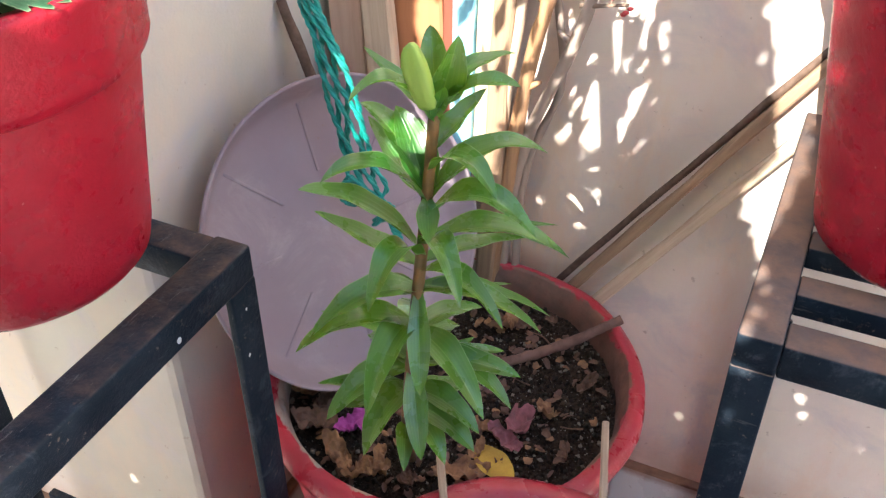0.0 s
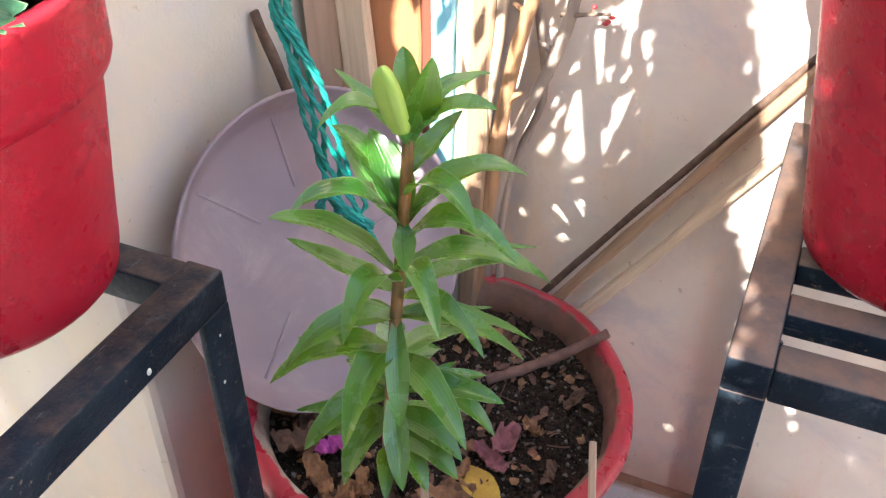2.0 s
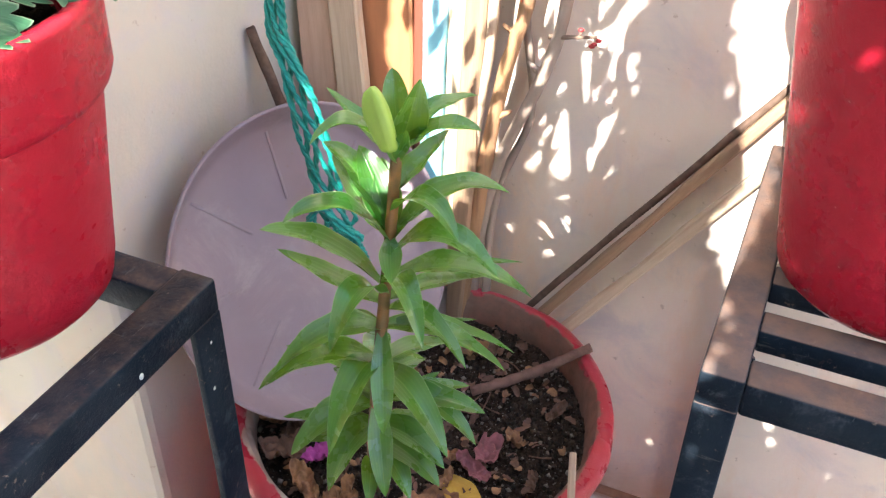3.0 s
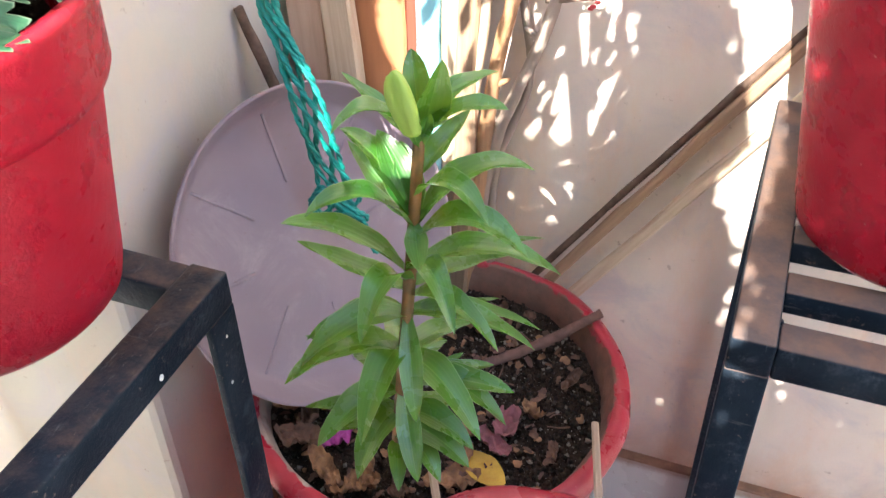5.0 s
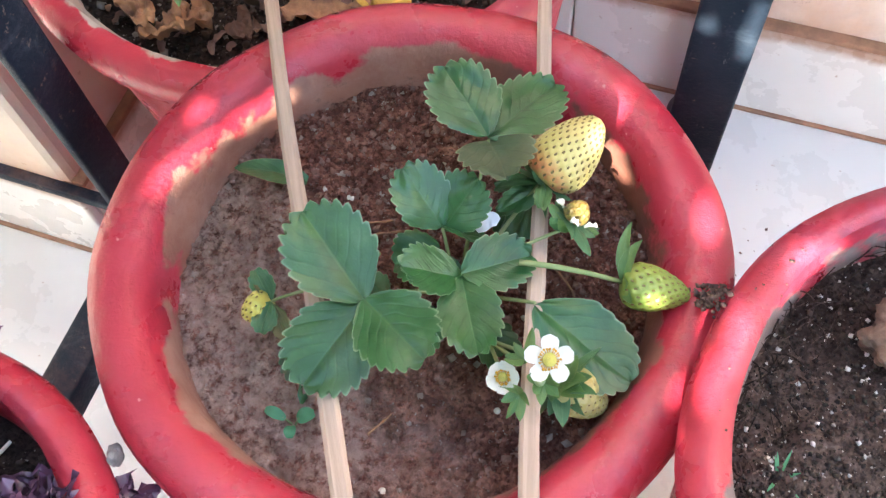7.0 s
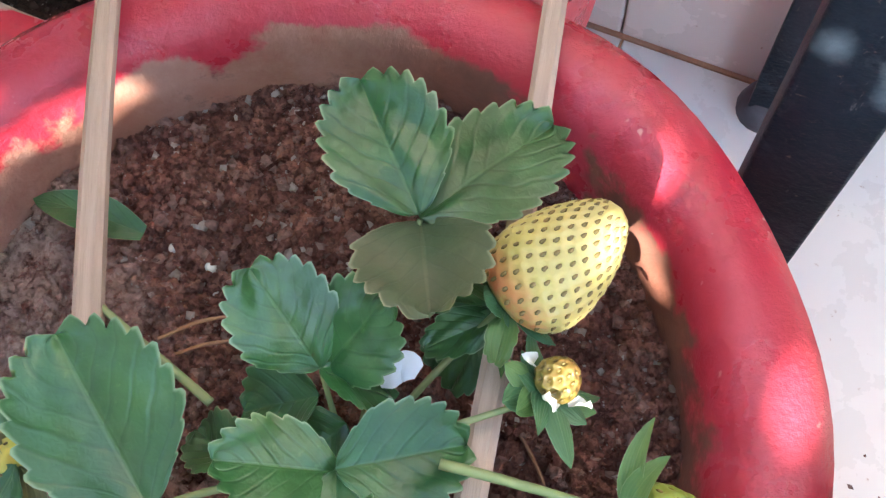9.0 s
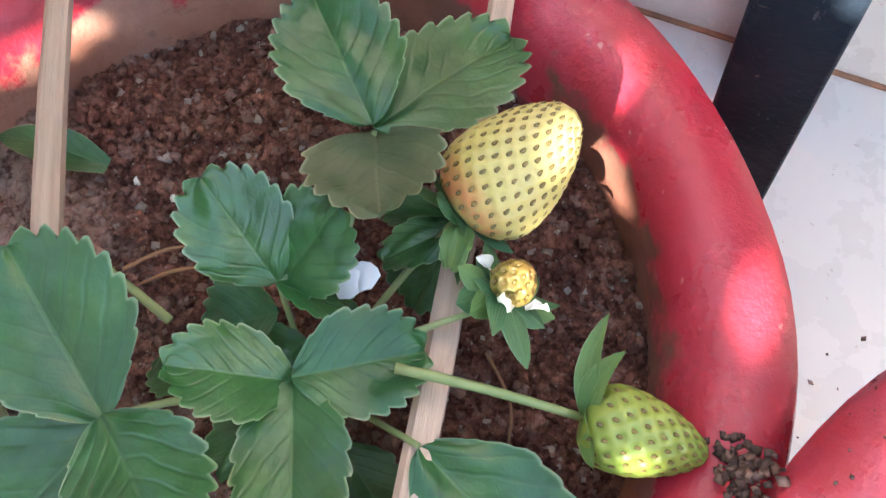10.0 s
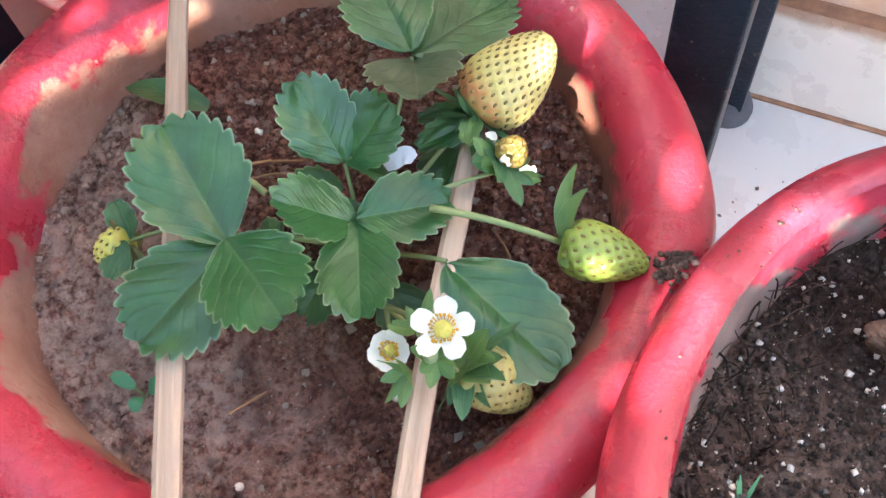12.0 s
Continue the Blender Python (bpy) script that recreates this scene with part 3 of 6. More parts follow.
# ---- iron plant stands ----
def iron_stand(name, u0, u1, v0, v1, top, label, tube_w=0.036, slats=(), rail_z=0.26, rails=True, along="u", rear=(0.0, 0.0), M_IRON=M_IRON, leg_w=None):
    """A welded stand of square tube: four legs on rubber feet, a top frame, slats and a low ring of rails."""
    st = thing(name, yard(u0, v0, 0), label, "plant stand", TURN_DEG, "plant stands")
    w, d, t = u1 - u0, v1 - v0, tube_w
    for x in (0, w - t):
        for y in (0, d - t):
            bm = bmesh.new()
            lw = leg_w or t
            lx = x if x == 0 else w - lw
            box(bm, (lx, y, 0.022), (lx + lw, y + t, top - t * 0.98), 0.002)
            sx, sy = rear if y > 0 else (0.0, 0.0)
            for v in bm.verts:
                if v.co.z < 0.1:
                    v.co.x, v.co.y = v.co.x + sx, v.co.y + sy
            leg = part("leg", bm, M_IRON, st)
            bm, rows = lathe([(0.0, 0.0), (t * 0.80, 0.0), (t * 0.82, 0.006), (t * 0.74, 0.016), (t * 0.58, 0.03), (t * 0.3, 0.034)], 20)
            bmesh.ops.translate(bm, vec=(x + t / 2 + sx, y + t / 2 + sy, 0), verts=bm.verts)
            part("foot", bm, M_RUBBER, leg, "round grey rubber foot")
    for x in (0, w - t):
        bm = bmesh.new()
        box(bm, (x, 0, top - t), (x + t, d, top), 0.003)
        part("top_rail", bm, M_IRON, st, "rust-worn top rail")
    for y in (0, d - t):
        bm = bmesh.new()
        box(bm, (t, y + 0.001, top - t - 0.001), (w - t, y + t - 0.001, top - 0.002), 0.003)
        part("top_rail", bm, M_IRON, st, "rust-worn top rail")
    for y in slats:
        bm = bmesh.new()
        if along == "u":
            box(bm, (t, y, top - 0.026), (w - t, y + 0.03, top - 0.003), 0.002)
        else:
            box(bm, (y, t, top - 0.026), (y + 0.034, d - t, top - 0.003), 0.002)
        part("slat", bm, M_IRON, st)
    if rails:
        for x in (0, w - t):
            bm = bmesh.new()
            box(bm, (x + 0.001, t, rail_z - t), (x + t - 0.001, d - t, rail_z), 0.003)
            part("low_rail", bm, M_IRON, st)
        for y in (0, d - 0.012):
            bm = bmesh.new()
            box(bm, (t, y, rail_z + 0.005), (w - t, y + 0.012, rail_z + 0.017), 0.002)
            part("low_rail", bm, M_IRON, st)
    for x, sx in ((t, 1), (w - t, -1)):
        for y, sy in ((t, 1), (d - t, -1)):
            bm = bmesh.new()
            tube(bm, spline([(x, y, top - 0.002), (x + 0.0006 * sx, y + 0.0006 * sy, top - t * 0.5), (x, y, top - t - 0.004)], 9), 0.0022, 6, 1.0, 0.8, x)
            part("weld_bead", bm, M_IRON, st)
    return st


stand_left = iron_stand("plant_stand", -0.885, -0.437, 0.0, 0.557, 0.826, "black iron plant stand with a rust-worn top, beside the lily pot", 0.037, (0.11, 0.225), 0.255, True, "v", leg_w=0.009)
M_PAINT_DROP = simple("white_paint_drop", (0.75, 0.75, 0.72), (0.66, 0.66, 0.62), 300, 0.5)
for x, y, z, s in ((0.4482, 0.4472, 0.8005, 0.0028), (0.4482, 0.531, 0.712, 0.0018), (0.4482, 0.537, 0.765, 0.0014)):
    drop = bmesh.new()
    bmesh.ops.create_uvsphere(drop, u_segments=10, v_segments=6, radius=s)
    bmesh.ops.scale(drop, vec=(0.3, 1.0, 1.2), verts=drop.verts)
    bmesh.ops.translate(drop, vec=(x, y, z), verts=drop.verts)
    part("paint_drop", drop, M_PAINT_DROP, stand_left, "dried white paint drop")
iron_stand("plant_stand", -0.0157, 0.4925, 0.620, 1.022, 0.827, "black iron plant stand with slats, patched by sunlight", 0.036, (0.073, 0.145, 0.217, 0.288), 0.26, False, "u", M_IRON=M_IRON_RUSTY)


# ---- red pots ----
def pot_profile(R, rim_z, bottom_r, neck, lip=0.032, thick=0.03):
    """Outline of a pot with a rolled lip, from the foot up the outside and down the inside."""
    top = rim_z + 0.007
    out = [(bottom_r * 0.92, 0.0), (bottom_r, 0.008)]
    for k in range(1, 9):
        f = k / 8
        out.append((bottom_r + (neck - bottom_r) * f ** 0.9, 0.008 + (rim_z - 0.052 - 0.008) * f))
    lip_pts = [(neck + 0.004, rim_z - 0.044), (R - 0.012, rim_z - 0.034), (R - 0.003, rim_z - 0.022), (R, rim_z - 0.010), (R - 0.003, rim_z),
               (R - 0.010, top - 0.002), (R - 0.021, top), (R - thick, top - 0.004), (R - thick - 0.006, top - 0.014), (R - thick - 0.009, top - 0.03)]
    inside = [(R - thick - 0.011, rim_z - 0.05), (R - thick - 0.018, rim_z - 0.12)]
    return out, lip_pts, inside


M_POT_BODY = red_paint("red_pot_body_paint", -0.05)
M_TALL = red_paint("deep_red_pot_paint", -0.05, reds=((0.38, 0.009, 0.026), (0.33, 0.008, 0.022)), faded=0.06, spec=0.3)


def red_pot(at, R, rim_z, label, bottom_r=None, neck=None, bare=0.0, thick=0.03, cement=None):
    bottom_r, neck = bottom_r or R * 0.66, neck or R * 0.93
    pot = thing("flower_pot", at, label, "flower pot", 0, "red flower pots")
    out, lip_pts, inside = pot_profile(R, rim_z, bottom_r, neck, thick=thick)
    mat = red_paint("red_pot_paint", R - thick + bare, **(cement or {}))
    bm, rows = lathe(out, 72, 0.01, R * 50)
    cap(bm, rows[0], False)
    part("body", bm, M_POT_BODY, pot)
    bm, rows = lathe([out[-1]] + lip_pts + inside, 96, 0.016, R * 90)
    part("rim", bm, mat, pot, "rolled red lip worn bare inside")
    return pot


POT_S, R_S, Z_S = Vector((0.0735, 0.4640, 0)), 0.1712, 0.574
POT_L, R_L, Z_L = Vector((0.021, 0.839, 0)), 0.234, 0.522
POT_R, R_R, Z_R = Vector((0.3468, 0.2960, 0)), 0.164, 0.606
POT_P, R_P, Z_P = Vector((-0.2365, 0.2911, 0)), 0.172, 0.570
red_pot(POT_S, R_S, Z_S, "red painted pot with a worn lip, holding a strawberry plant", bare=-0.005)
red_pot(POT_L, R_L, Z_L, "large red pot with a bare cement inside, holding a lily", 0.145, 0.214, thick=0.022, bare=0.002, cement=dict(worn=(0.34, 0.27, 0.22), pale=(0.46, 0.40, 0.35)))
red_pot(POT_R, R_R, Z_R, "red pot of dark grey soil with a dry clod", bare=-0.006, thick=0.016, cement=dict(worn=(0.125, 0.085, 0.075), pale=(0.20, 0.15, 0.135), faded=0.85))
red_pot(POT_P, R_P, Z_P, "red pot holding purple frilled lettuce", 0.095, 0.155, bare=-0.030, thick=0.017)


def soil(at, r, z, mat, label, crumb, n, seed, hump=0.006, big=0.006, power=5, chips=0, crusted=False):
    """A disc of soil with an uneven surface, strewn with lumps."""
    rng = random.Random(seed)
    top = thing("potting_soil", at + UP * z, label, "soil", 0, "", "stuff")

    def height(x, y):
        q = Vector((x * 14 + seed, y * 14, 0))
        return hump * noise.fractal(q, 1.0, 2.0, 4) + 0.0042 * noise.noise((x * 110, y * 110, seed)) + 0.0022 * noise.noise((x * 260, y * 260, seed)) - 0.006 * max(0, (x * x + y * y) / (r * r) - 0.6)

    bm = bmesh.new()
    rings, m = (84, 230) if r < 0.14 else (50, 130)
    prev = None
    for i in range(1, rings + 1):
        ring = []
        for k in range(m):
            a, rr = 2 * math.pi * k / m, r * i / rings
            x, y = rr * math.cos(a), rr * math.sin(a)
            ring.append(bm.verts.new((x, y, height(x, y))))
        if prev is None:
            cap(bm, ring)
        else:
            for k in range(m):
                bm.faces.new((prev[k], ring[k], ring[(k + 1) % m], prev[(k + 1) % m]))
        prev = ring
    part("surface", bm, mat, top)
    places, sizes = [], []
    for _ in range(n):
        a, rr = rng.uniform(0, 2 * math.pi), r * math.sqrt(rng.random()) * 0.985
        x, y = rr * math.cos(a), rr * math.sin(a)
        if crusted and -5.0 * x - 2.2 * y + 0.35 * noise.noise((x * 18, y * 18, 3)) > 0.22 and rng.random() < 0.72:
            continue
        s = big * (0.16 + 0.84 * rng.random() ** power)
        places.append((x, y, height(x, y) + s * 0.35))
        sizes.append(s)
    bm = bmesh.new()
    crumbs(bm, places, sizes, rng, 0.85)
    part("crumbs", bm, crumb, top, "loose lumps and grit")
    if chips:
        places, sizes = [], []
        while len(places) < chips:
            x, y = rng.uniform(-r, r), rng.uniform(-r, r)
            if x * x + y * y < (0.97 * r) ** 2 and (y + 0.25 * x > -0.02 + 0.05 * noise.noise((x * 20, y * 20, 2)) or rng.random() < 0.12):
                places.append((x, y, height(x, y) + 0.001))
                sizes.append(rng.uniform(0.0016, 0.0042) * (1.5 if rng.random() < 0.06 else 1.0))
        bm = bmesh.new()
        crumbs(bm, places, sizes, rng, 0.34)
        part("chips", bm, crumb, top, "flat chips of bark and dry compost")
    return height


M_CRUMB_DARK = crumb_mat("dark_crumbs", [(0.02, 0.014, 0.012), (0.04, 0.025, 0.02), (0.07, 0.045, 0.03), (0.03, 0.02, 0.016), (0.05, 0.035, 0.025), (0.025, 0.02, 0.015), (0.035, 0.025, 0.02), (0.06, 0.04, 0.03), (0.20, 0.17, 0.145)])
M_CRUMB_GRIT = crumb_mat("dark_crumbs_with_white_grit", [(0.02, 0.014, 0.012), (0.04, 0.025, 0.02), (0.07, 0.045, 0.035), (0.03, 0.02, 0.016), (0.05, 0.035, 0.028), (0.025, 0.02, 0.015), (0.035, 0.025, 0.02), (0.06, 0.04, 0.03), (0.10, 0.07, 0.055), (0.045, 0.03, 0.024), (0.03, 0.022, 0.018), (0.05, 0.034, 0.028), (0.04, 0.028, 0.022), (0.50, 0.46, 0.42)])
M_CRUMB_SPILT = crumb_mat("spilt_crumbs", [(0.05, 0.03, 0.026), (0.11, 0.065, 0.052), (0.08, 0.05, 0.042), (0.16, 0.10, 0.085), (0.06, 0.04, 0.034), (0.20, 0.13, 0.11), (0.10, 0.06, 0.05)])
SOIL_S, SOIL_L = 0.541, 0.487
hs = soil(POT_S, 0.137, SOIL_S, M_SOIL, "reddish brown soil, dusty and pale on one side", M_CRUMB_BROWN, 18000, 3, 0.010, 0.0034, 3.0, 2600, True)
hl = soil(POT_L, 0.206, SOIL_L, M_SOIL_WET, "dark moist soil in the lily pot", M_CRUMB_DARK, 12000, 5, 0.009, 0.0050, 3.5)
soil(POT_R, 0.1395, 0.577, M_SOIL_GREY, "dark grey crumbly soil", M_CRUMB_GRIT, 21000, 7, 0.010, 0.0021, 3.0)
soil(POT_P, 0.145, 0.536, M_SOIL_GREY, "dark soil under the lettuce", M_CRUMB_GRIT, 4000, 9, 0.010, 0.0032)


# ---- tall red pots on the stands ----
def tall_pot(at, base_r, top_r, height, collar, label, thick=0.014, lip_r=None):
    pot = thing("flower_pot", at, label, "flower pot", 0, "red flower pots")
    mat = M_TALL
    hc = height - collar
    rc = base_r + (top_r - base_r) * 0.82
    prof = [(base_r - 0.026, 0.0), (base_r - 0.012, 0.004), (base_r - 0.004, 0.013), (base_r, 0.03)]
    prof += [(base_r + (rc - base_r) * k / 8, 0.03 + (hc - 0.03) * k / 8) for k in range(1, 9)]
    bm, rows = lathe(prof, 72, 0.008, at.x * 40)
    cap(bm, rows[0], False)
    part("body", bm, mat, pot)
    top_r = lip_r or top_r
    prof = [(rc, hc - 0.001), (rc + 0.007, hc + 0.004), (rc + 0.010, hc + 0.012), (top_r - 0.002, height - 0.012), (top_r, height - 0.005), (top_r - 0.004, height),
            (top_r - thick, height - 0.001), (top_r - thick - 0.004, height - 0.01), (top_r - thick - 0.012, height - 0.07)]
    bm, rows = lathe(prof, 72, 0.008, at.x * 40)
    part("collar", bm, mat, pot, "wide red collar")
    return pot


TALL_L = Vector((-0.362, 0.668, 0.826))
TALL_R = Vector((0.4445, 0.686, 0.827))
tall_pot(TALL_L, 0.116, 0.141, 0.270, 0.078, "tall red pot with a wide collar, chipped paint, on the stand", lip_r=0.150)
tall_pot(TALL_R, 0.105, 0.152, 0.386, 0.084, "tall deep red pot standing on the slatted stand")


# ---- round tray leaning in the corner ----
def leaning_tray():
    c, n = Vector((-0.099, 0.905, 0.680)), Vector((0.597, -0.686, 0.417)).normalized()
    x = UP.cross(n).normalized()
    y = n.cross(x)
    m = Matrix((x, y, n)).transposed().to_4x4()
    m.translation = c
    R = 0.187
    tray = thing("plant_saucer", m, "dusty mauve round plastic saucer leaning against the wall", "plant saucer")
    prof = [(0.0005, -0.034), (R * 0.60, -0.034), (R * 0.86, -0.033), (R * 0.90, -0.028), (R * 0.962, -0.006), (R * 0.978, 0.0), (R * 0.985, 0.0025), (R, 0.003), (R + 0.001, -0.001), (R * 0.965, -0.006), (R * 0.91, -0.034), (R * 0.88, -0.038), (0.0005, -0.038)]
    bm, rows = lathe(prof, 96, 0.004)
    part("dish", bm, M_TRAY, tray)
    for k in range(8):
        a = radians(-1 + 45 * k)
        bm = bmesh.new()
        box(bm, (R * 0.42, -0.0018, -0.0335), (R * 0.86, 0.0018, -0.0322), 0.0006, pose(0, 0, 0, 0, 0, math.degrees(a)))
        part("rib", bm, M_TRAY, tray)
    return tray


leaning_tray()


# ---- bamboo strips over the pots ----
def strip(name, a, b, w, t, mat, label, category, seed=0, taper=0.0, n=14):
    """A split strip from a to b, slightly bowed and uneven."""
    a, b = Vector(a), Vector(b)
    d = (b - a).normalized()
    y = (UP - d * UP.dot(d)).normalized() if abs(d.z) < 0.95 else (V - d * V.dot(d)).normalized()
    x = y.cross(d)
    m = Matrix((x, y, d)).transposed().to_4x4()
    m.translation = a
    top = thing(name, m, label, category)
    bm = bmesh.new()
    L = (b - a).length
    rings = []
    for k in range(n):
        z = L * k / (n - 1)
        f = 1 - taper * k / (n - 1)
        ww = w * f * (1 + 0.10 * noise.noise((z * 30 + seed, 0, 0)))
        bow = 0.004 * noise.noise((z * 6 + seed, 9, 0))
        ring = []
        for px, py in ((-0.5, -0.5), (0.5, -0.5), (0.5, 0.2), (0.28, 0.5), (-0.28, 0.5), (-0.5, 0.2)):
            ring.append(bm.verts.new((px * ww + bow, py * t, z)))
        rings.append(ring)
    for p, q in zip(rings, rings[1:]):
        for j in range(6):
            bm.faces.new((p[j], p[(j + 1) % 6], q[(j + 1) % 6], q[j]))
    cap(bm, rings[0], False)
    cap(bm, rings[-1])
    part("strip", bm, mat, top, smooth=False)
    return top


strip("bamboo_stick", (0.0406, 0.285, 0.5815), (0.0013, 0.690, 0.593), 0.0105, 0.005, M_BAMBOO, "flat split bamboo strip lying across the pot rims", "stick", 1, 0.3)
strip("bamboo_stick", (0.1145, 0.285, 0.5835), (0.1826, 0.697, 0.5835), 0.0100, 0.005, M_BAMBOO, "thin split bamboo strip lying across the pot rims", "stick", 5, 0.25)


# ---- leaves and plants ----
def unwrap(bm, where):
    """Blade coordinates: along, and across from 0 to 1."""
    uv = bm.loops.layers.uv.verify()
    for face in bm.faces:
        for loop in face.loops:
            if loop.vert in where:
                loop[uv].uv = where[loop.vert]


def ribbon(bm, spine, width, fold=0.25, across=3, twist=0.0, wave=0.0, seed=0.0, side0=None):
    """A leaf blade along a spine: width(s) is half its breadth, fold lifts its two halves."""
    n = len(spine)
    rows, where = [], {}
    for k, p in enumerate(spine):
        s = k / (n - 1)
        d = (spine[min(k + 1, n - 1)] - spine[max(k - 1, 0)]).normalized()
        side = (side0 or d.cross(UP))
        side = (side - d * side.dot(d)).normalized()
        up = side.cross(d)
        if twist:
            a = twist * s
            side, up = side * math.cos(a) + up * math.sin(a), up * math.cos(a) - side * math.sin(a)
        w = width(s)
        row = []
        for j in range(-across, across + 1):
            f = j / across
            lift = fold * w * abs(f) ** 1.3 - 0.10 * w * (1 - abs(f)) * 0
            ripple = wave * w * abs(f) ** 2 * math.sin(17 * s + seed + (2.0 if f > 0 else 0.0))
            row.append(bm.verts.new(p + side * (w * f) + up * (lift + ripple)))
            where[row[-1]] = (s, 0.5 + 0.5 * f)
        rows.append(row)
    for a, b in zip(rows, rows[1:]):
        for j in range(2 * across):
            bm.faces.new((a[j], a[j + 1], b[j + 1], b[j]))
    unwrap(bm, where)
    return bm


def bezier(a, b, c, n):
    return [a * (1 - t) ** 2 + b * (2 * t * (1 - t)) + c * t * t for t in (k / (n - 1) for k in range(n))]


def lance(w):
    """Half width of a lance-shaped leaf."""
    return lambda s: w * (0.35 + 0.65 * math.sin(math.pi * min(s * 1.15, 0.5))) * (1 - s ** 2.6) ** 0.75 if s < 1 else 0.0002


STEM = [Vector((-0.028, 0.735, 0.480)), Vector((-0.025, 0.625, 0.66)), Vector((-0.012, 0.583, 0.838)), Vector((-0.002, 0.577, 0.95)), Vector((0.005, 0.573, 1.035))]


def stem_at(z):
    for a, b in zip(STEM, STEM[1:]):
        if z <= b.z or b is STEM[-1]:
            return a.lerp(b, (z - a.z) / (b.z - a.z))


def lily():
    plant = thing("lily_plant", STEM[0], "budding green lily with whorled glossy leaves, in a red pot", "lily")
    o = STEM[0]
    bm = bmesh.new()
    tube(bm, [p - o for p in spline(STEM, 24)], [0.0062 - 0.0022 * k / 23 for k in range(24)], 10, 1.0, 0.15)
    part("stem", bm, M_LILY_STEM, plant, "brown-flushed upright stem")
    rng = random.Random(4)

    def leaf(z, az, reach, rise, w=0.0105, arch=0.2):
        b = stem_at(z)
        a = radians(az)
        out = Vector((math.cos(a), math.sin(a), 0))
        tip = b + out * reach + UP * rise
        mid = b + out * reach * 0.48 + UP * (rise * 0.5 + reach * arch * 1.35)
        sp = bezier(b + out * 0.003 - o, mid - o, tip - o, 17)
        # blades that point aside lie flatter and are broader than they look
        broad = 1.12 + 0.40 * abs(out.x)
        side = Vector((1, 0.25, 0)) if rise > 1.3 * reach else None
        bm = bmesh.new()
        ribbon(bm, sp, lance(w * broad * rng.uniform(1.0, 1.12)), 0.42, 4, rng.uniform(-0.25, 0.25), 0.07, rng.uniform(0, 6), side)
        part("leaf", bm, M_LILY, plant)

    def whorl(*leaves):
        """Leaves round the stem: height, heading, reach, rise, half breadth, arch."""
        for row in leaves:
            leaf(*row)

    whorl((1.018, -160, 0.059, 0.023, 0.0089, 0.55), (1.024, -20, 0.059, 0.029, 0.0075, 0.27), (1.036, 29, 0.062, 0.017, 0.0071, 0.15), (0.995, 27, 0.043, 0.036, 0.0081, -0.05), (1.023, 141, 0.063, 0.030, 0.0067, -0.05), (1.034, 100, 0.020, 0.044, 0.0080, 0.30), (1.031, -18, 0.016, 0.051, 0.0084, -0.30), (1.020, -72, 0.023, 0.034, 0.0048, 0.22))
    whorl((0.961, 147, 0.058, 0.052, 0.0100, 0.25), (0.953, 134, 0.063, 0.041, 0.0075, -0.10), (0.961, 127, 0.038, 0.050, 0.0100, 0.10), (0.956, 102, 0.031, 0.045, 0.0090, 0.15), (0.951, -157, 0.078, 0.033, 0.0084, 0.40), (0.905, -167, 0.088, 0.065, 0.0106, 0.20), (0.888, 173, 0.080, 0.043, 0.0082, -0.05), (0.958, 42, 0.075, 0.013, 0.0062, 0.02))
    whorl((0.951, 7, 0.087, 0.032, 0.0107, 0.37), (0.978, -41, 0.061, -0.001, 0.0082, 0.50), (0.935, -21, 0.085, 0.002, 0.0092, 0.47), (0.916, 25, 0.119, -0.026, 0.0050, 0.05), (0.910, -11, 0.110, 0.001, 0.0100, 0.27), (0.891, 20, 0.089, -0.000, 0.0075, 0.07), (0.953, -87, 0.040, -0.012, 0.0080, -0.12))
    whorl((0.896, -122, 0.070, -0.005, 0.0098, 0.62), (0.907, -65, 0.066, -0.011, 0.0089, 0.65), (0.882, -39, 0.080, -0.016, 0.0080, 0.37), (0.865, 5, 0.107, -0.039, 0.0073, 0.15), (0.862, -12, 0.099, -0.028, 0.0092, 0.22), (0.859, 33, 0.093, -0.033, 0.0058, 0.00))
    whorl((0.862, -167, 0.088, -0.033, 0.0114, 0.27), (0.822, -162, 0.099, -0.004, 0.0115, 0.27), (0.801, 149, 0.098, -0.014, 0.0061, 0.00), (0.862, -88, 0.060, -0.057, 0.0088, -0.30), (0.825, -123, 0.071, -0.049, 0.0114, 0.52), (0.813, -47, 0.082, -0.043, 0.0097, 0.32))
    whorl((0.767, -82, 0.061, -0.058, 0.0098, -0.25), (0.772, -12, 0.094, -0.004, 0.0093, 0.12), (0.767, 14, 0.083, -0.007, 0.0066, 0.07), (0.767, -19, 0.090, -0.029, 0.0112, 0.42), (0.759, -165, 0.078, -0.046, 0.0110, 0.30), (0.723, 161, 0.093, -0.024, 0.0078, 0.05), (0.723, -136, 0.057, -0.045, 0.0125, 0.50))
    whorl((0.723, -26, 0.069, -0.026, 0.0099, 0.27), (0.698, -34, 0.072, -0.020, 0.0112, 0.27), (0.678, -55, 0.061, -0.012, 0.0110, 0.42), (0.667, -92, 0.050, -0.013, 0.0090, 0.27), (0.813, 35, 0.070, -0.010, 0.0076, 0.15), (0.759, 29, 0.063, 0.006, 0.0073, -0.15))
    whorl((0.78, 60, 0.080, -0.030, 0.0110, 0.18), (0.76, 120, 0.085, -0.030, 0.0110, 0.18), (0.81, 95, 0.090, -0.040, 0.0110, 0.16), (0.857, 150, 0.100, -0.066, 0.0120, 0.18), (0.70, 30, 0.075, -0.020, 0.0100, 0.16), (0.70, 170, 0.075, -0.020, 0.0100, 0.16))

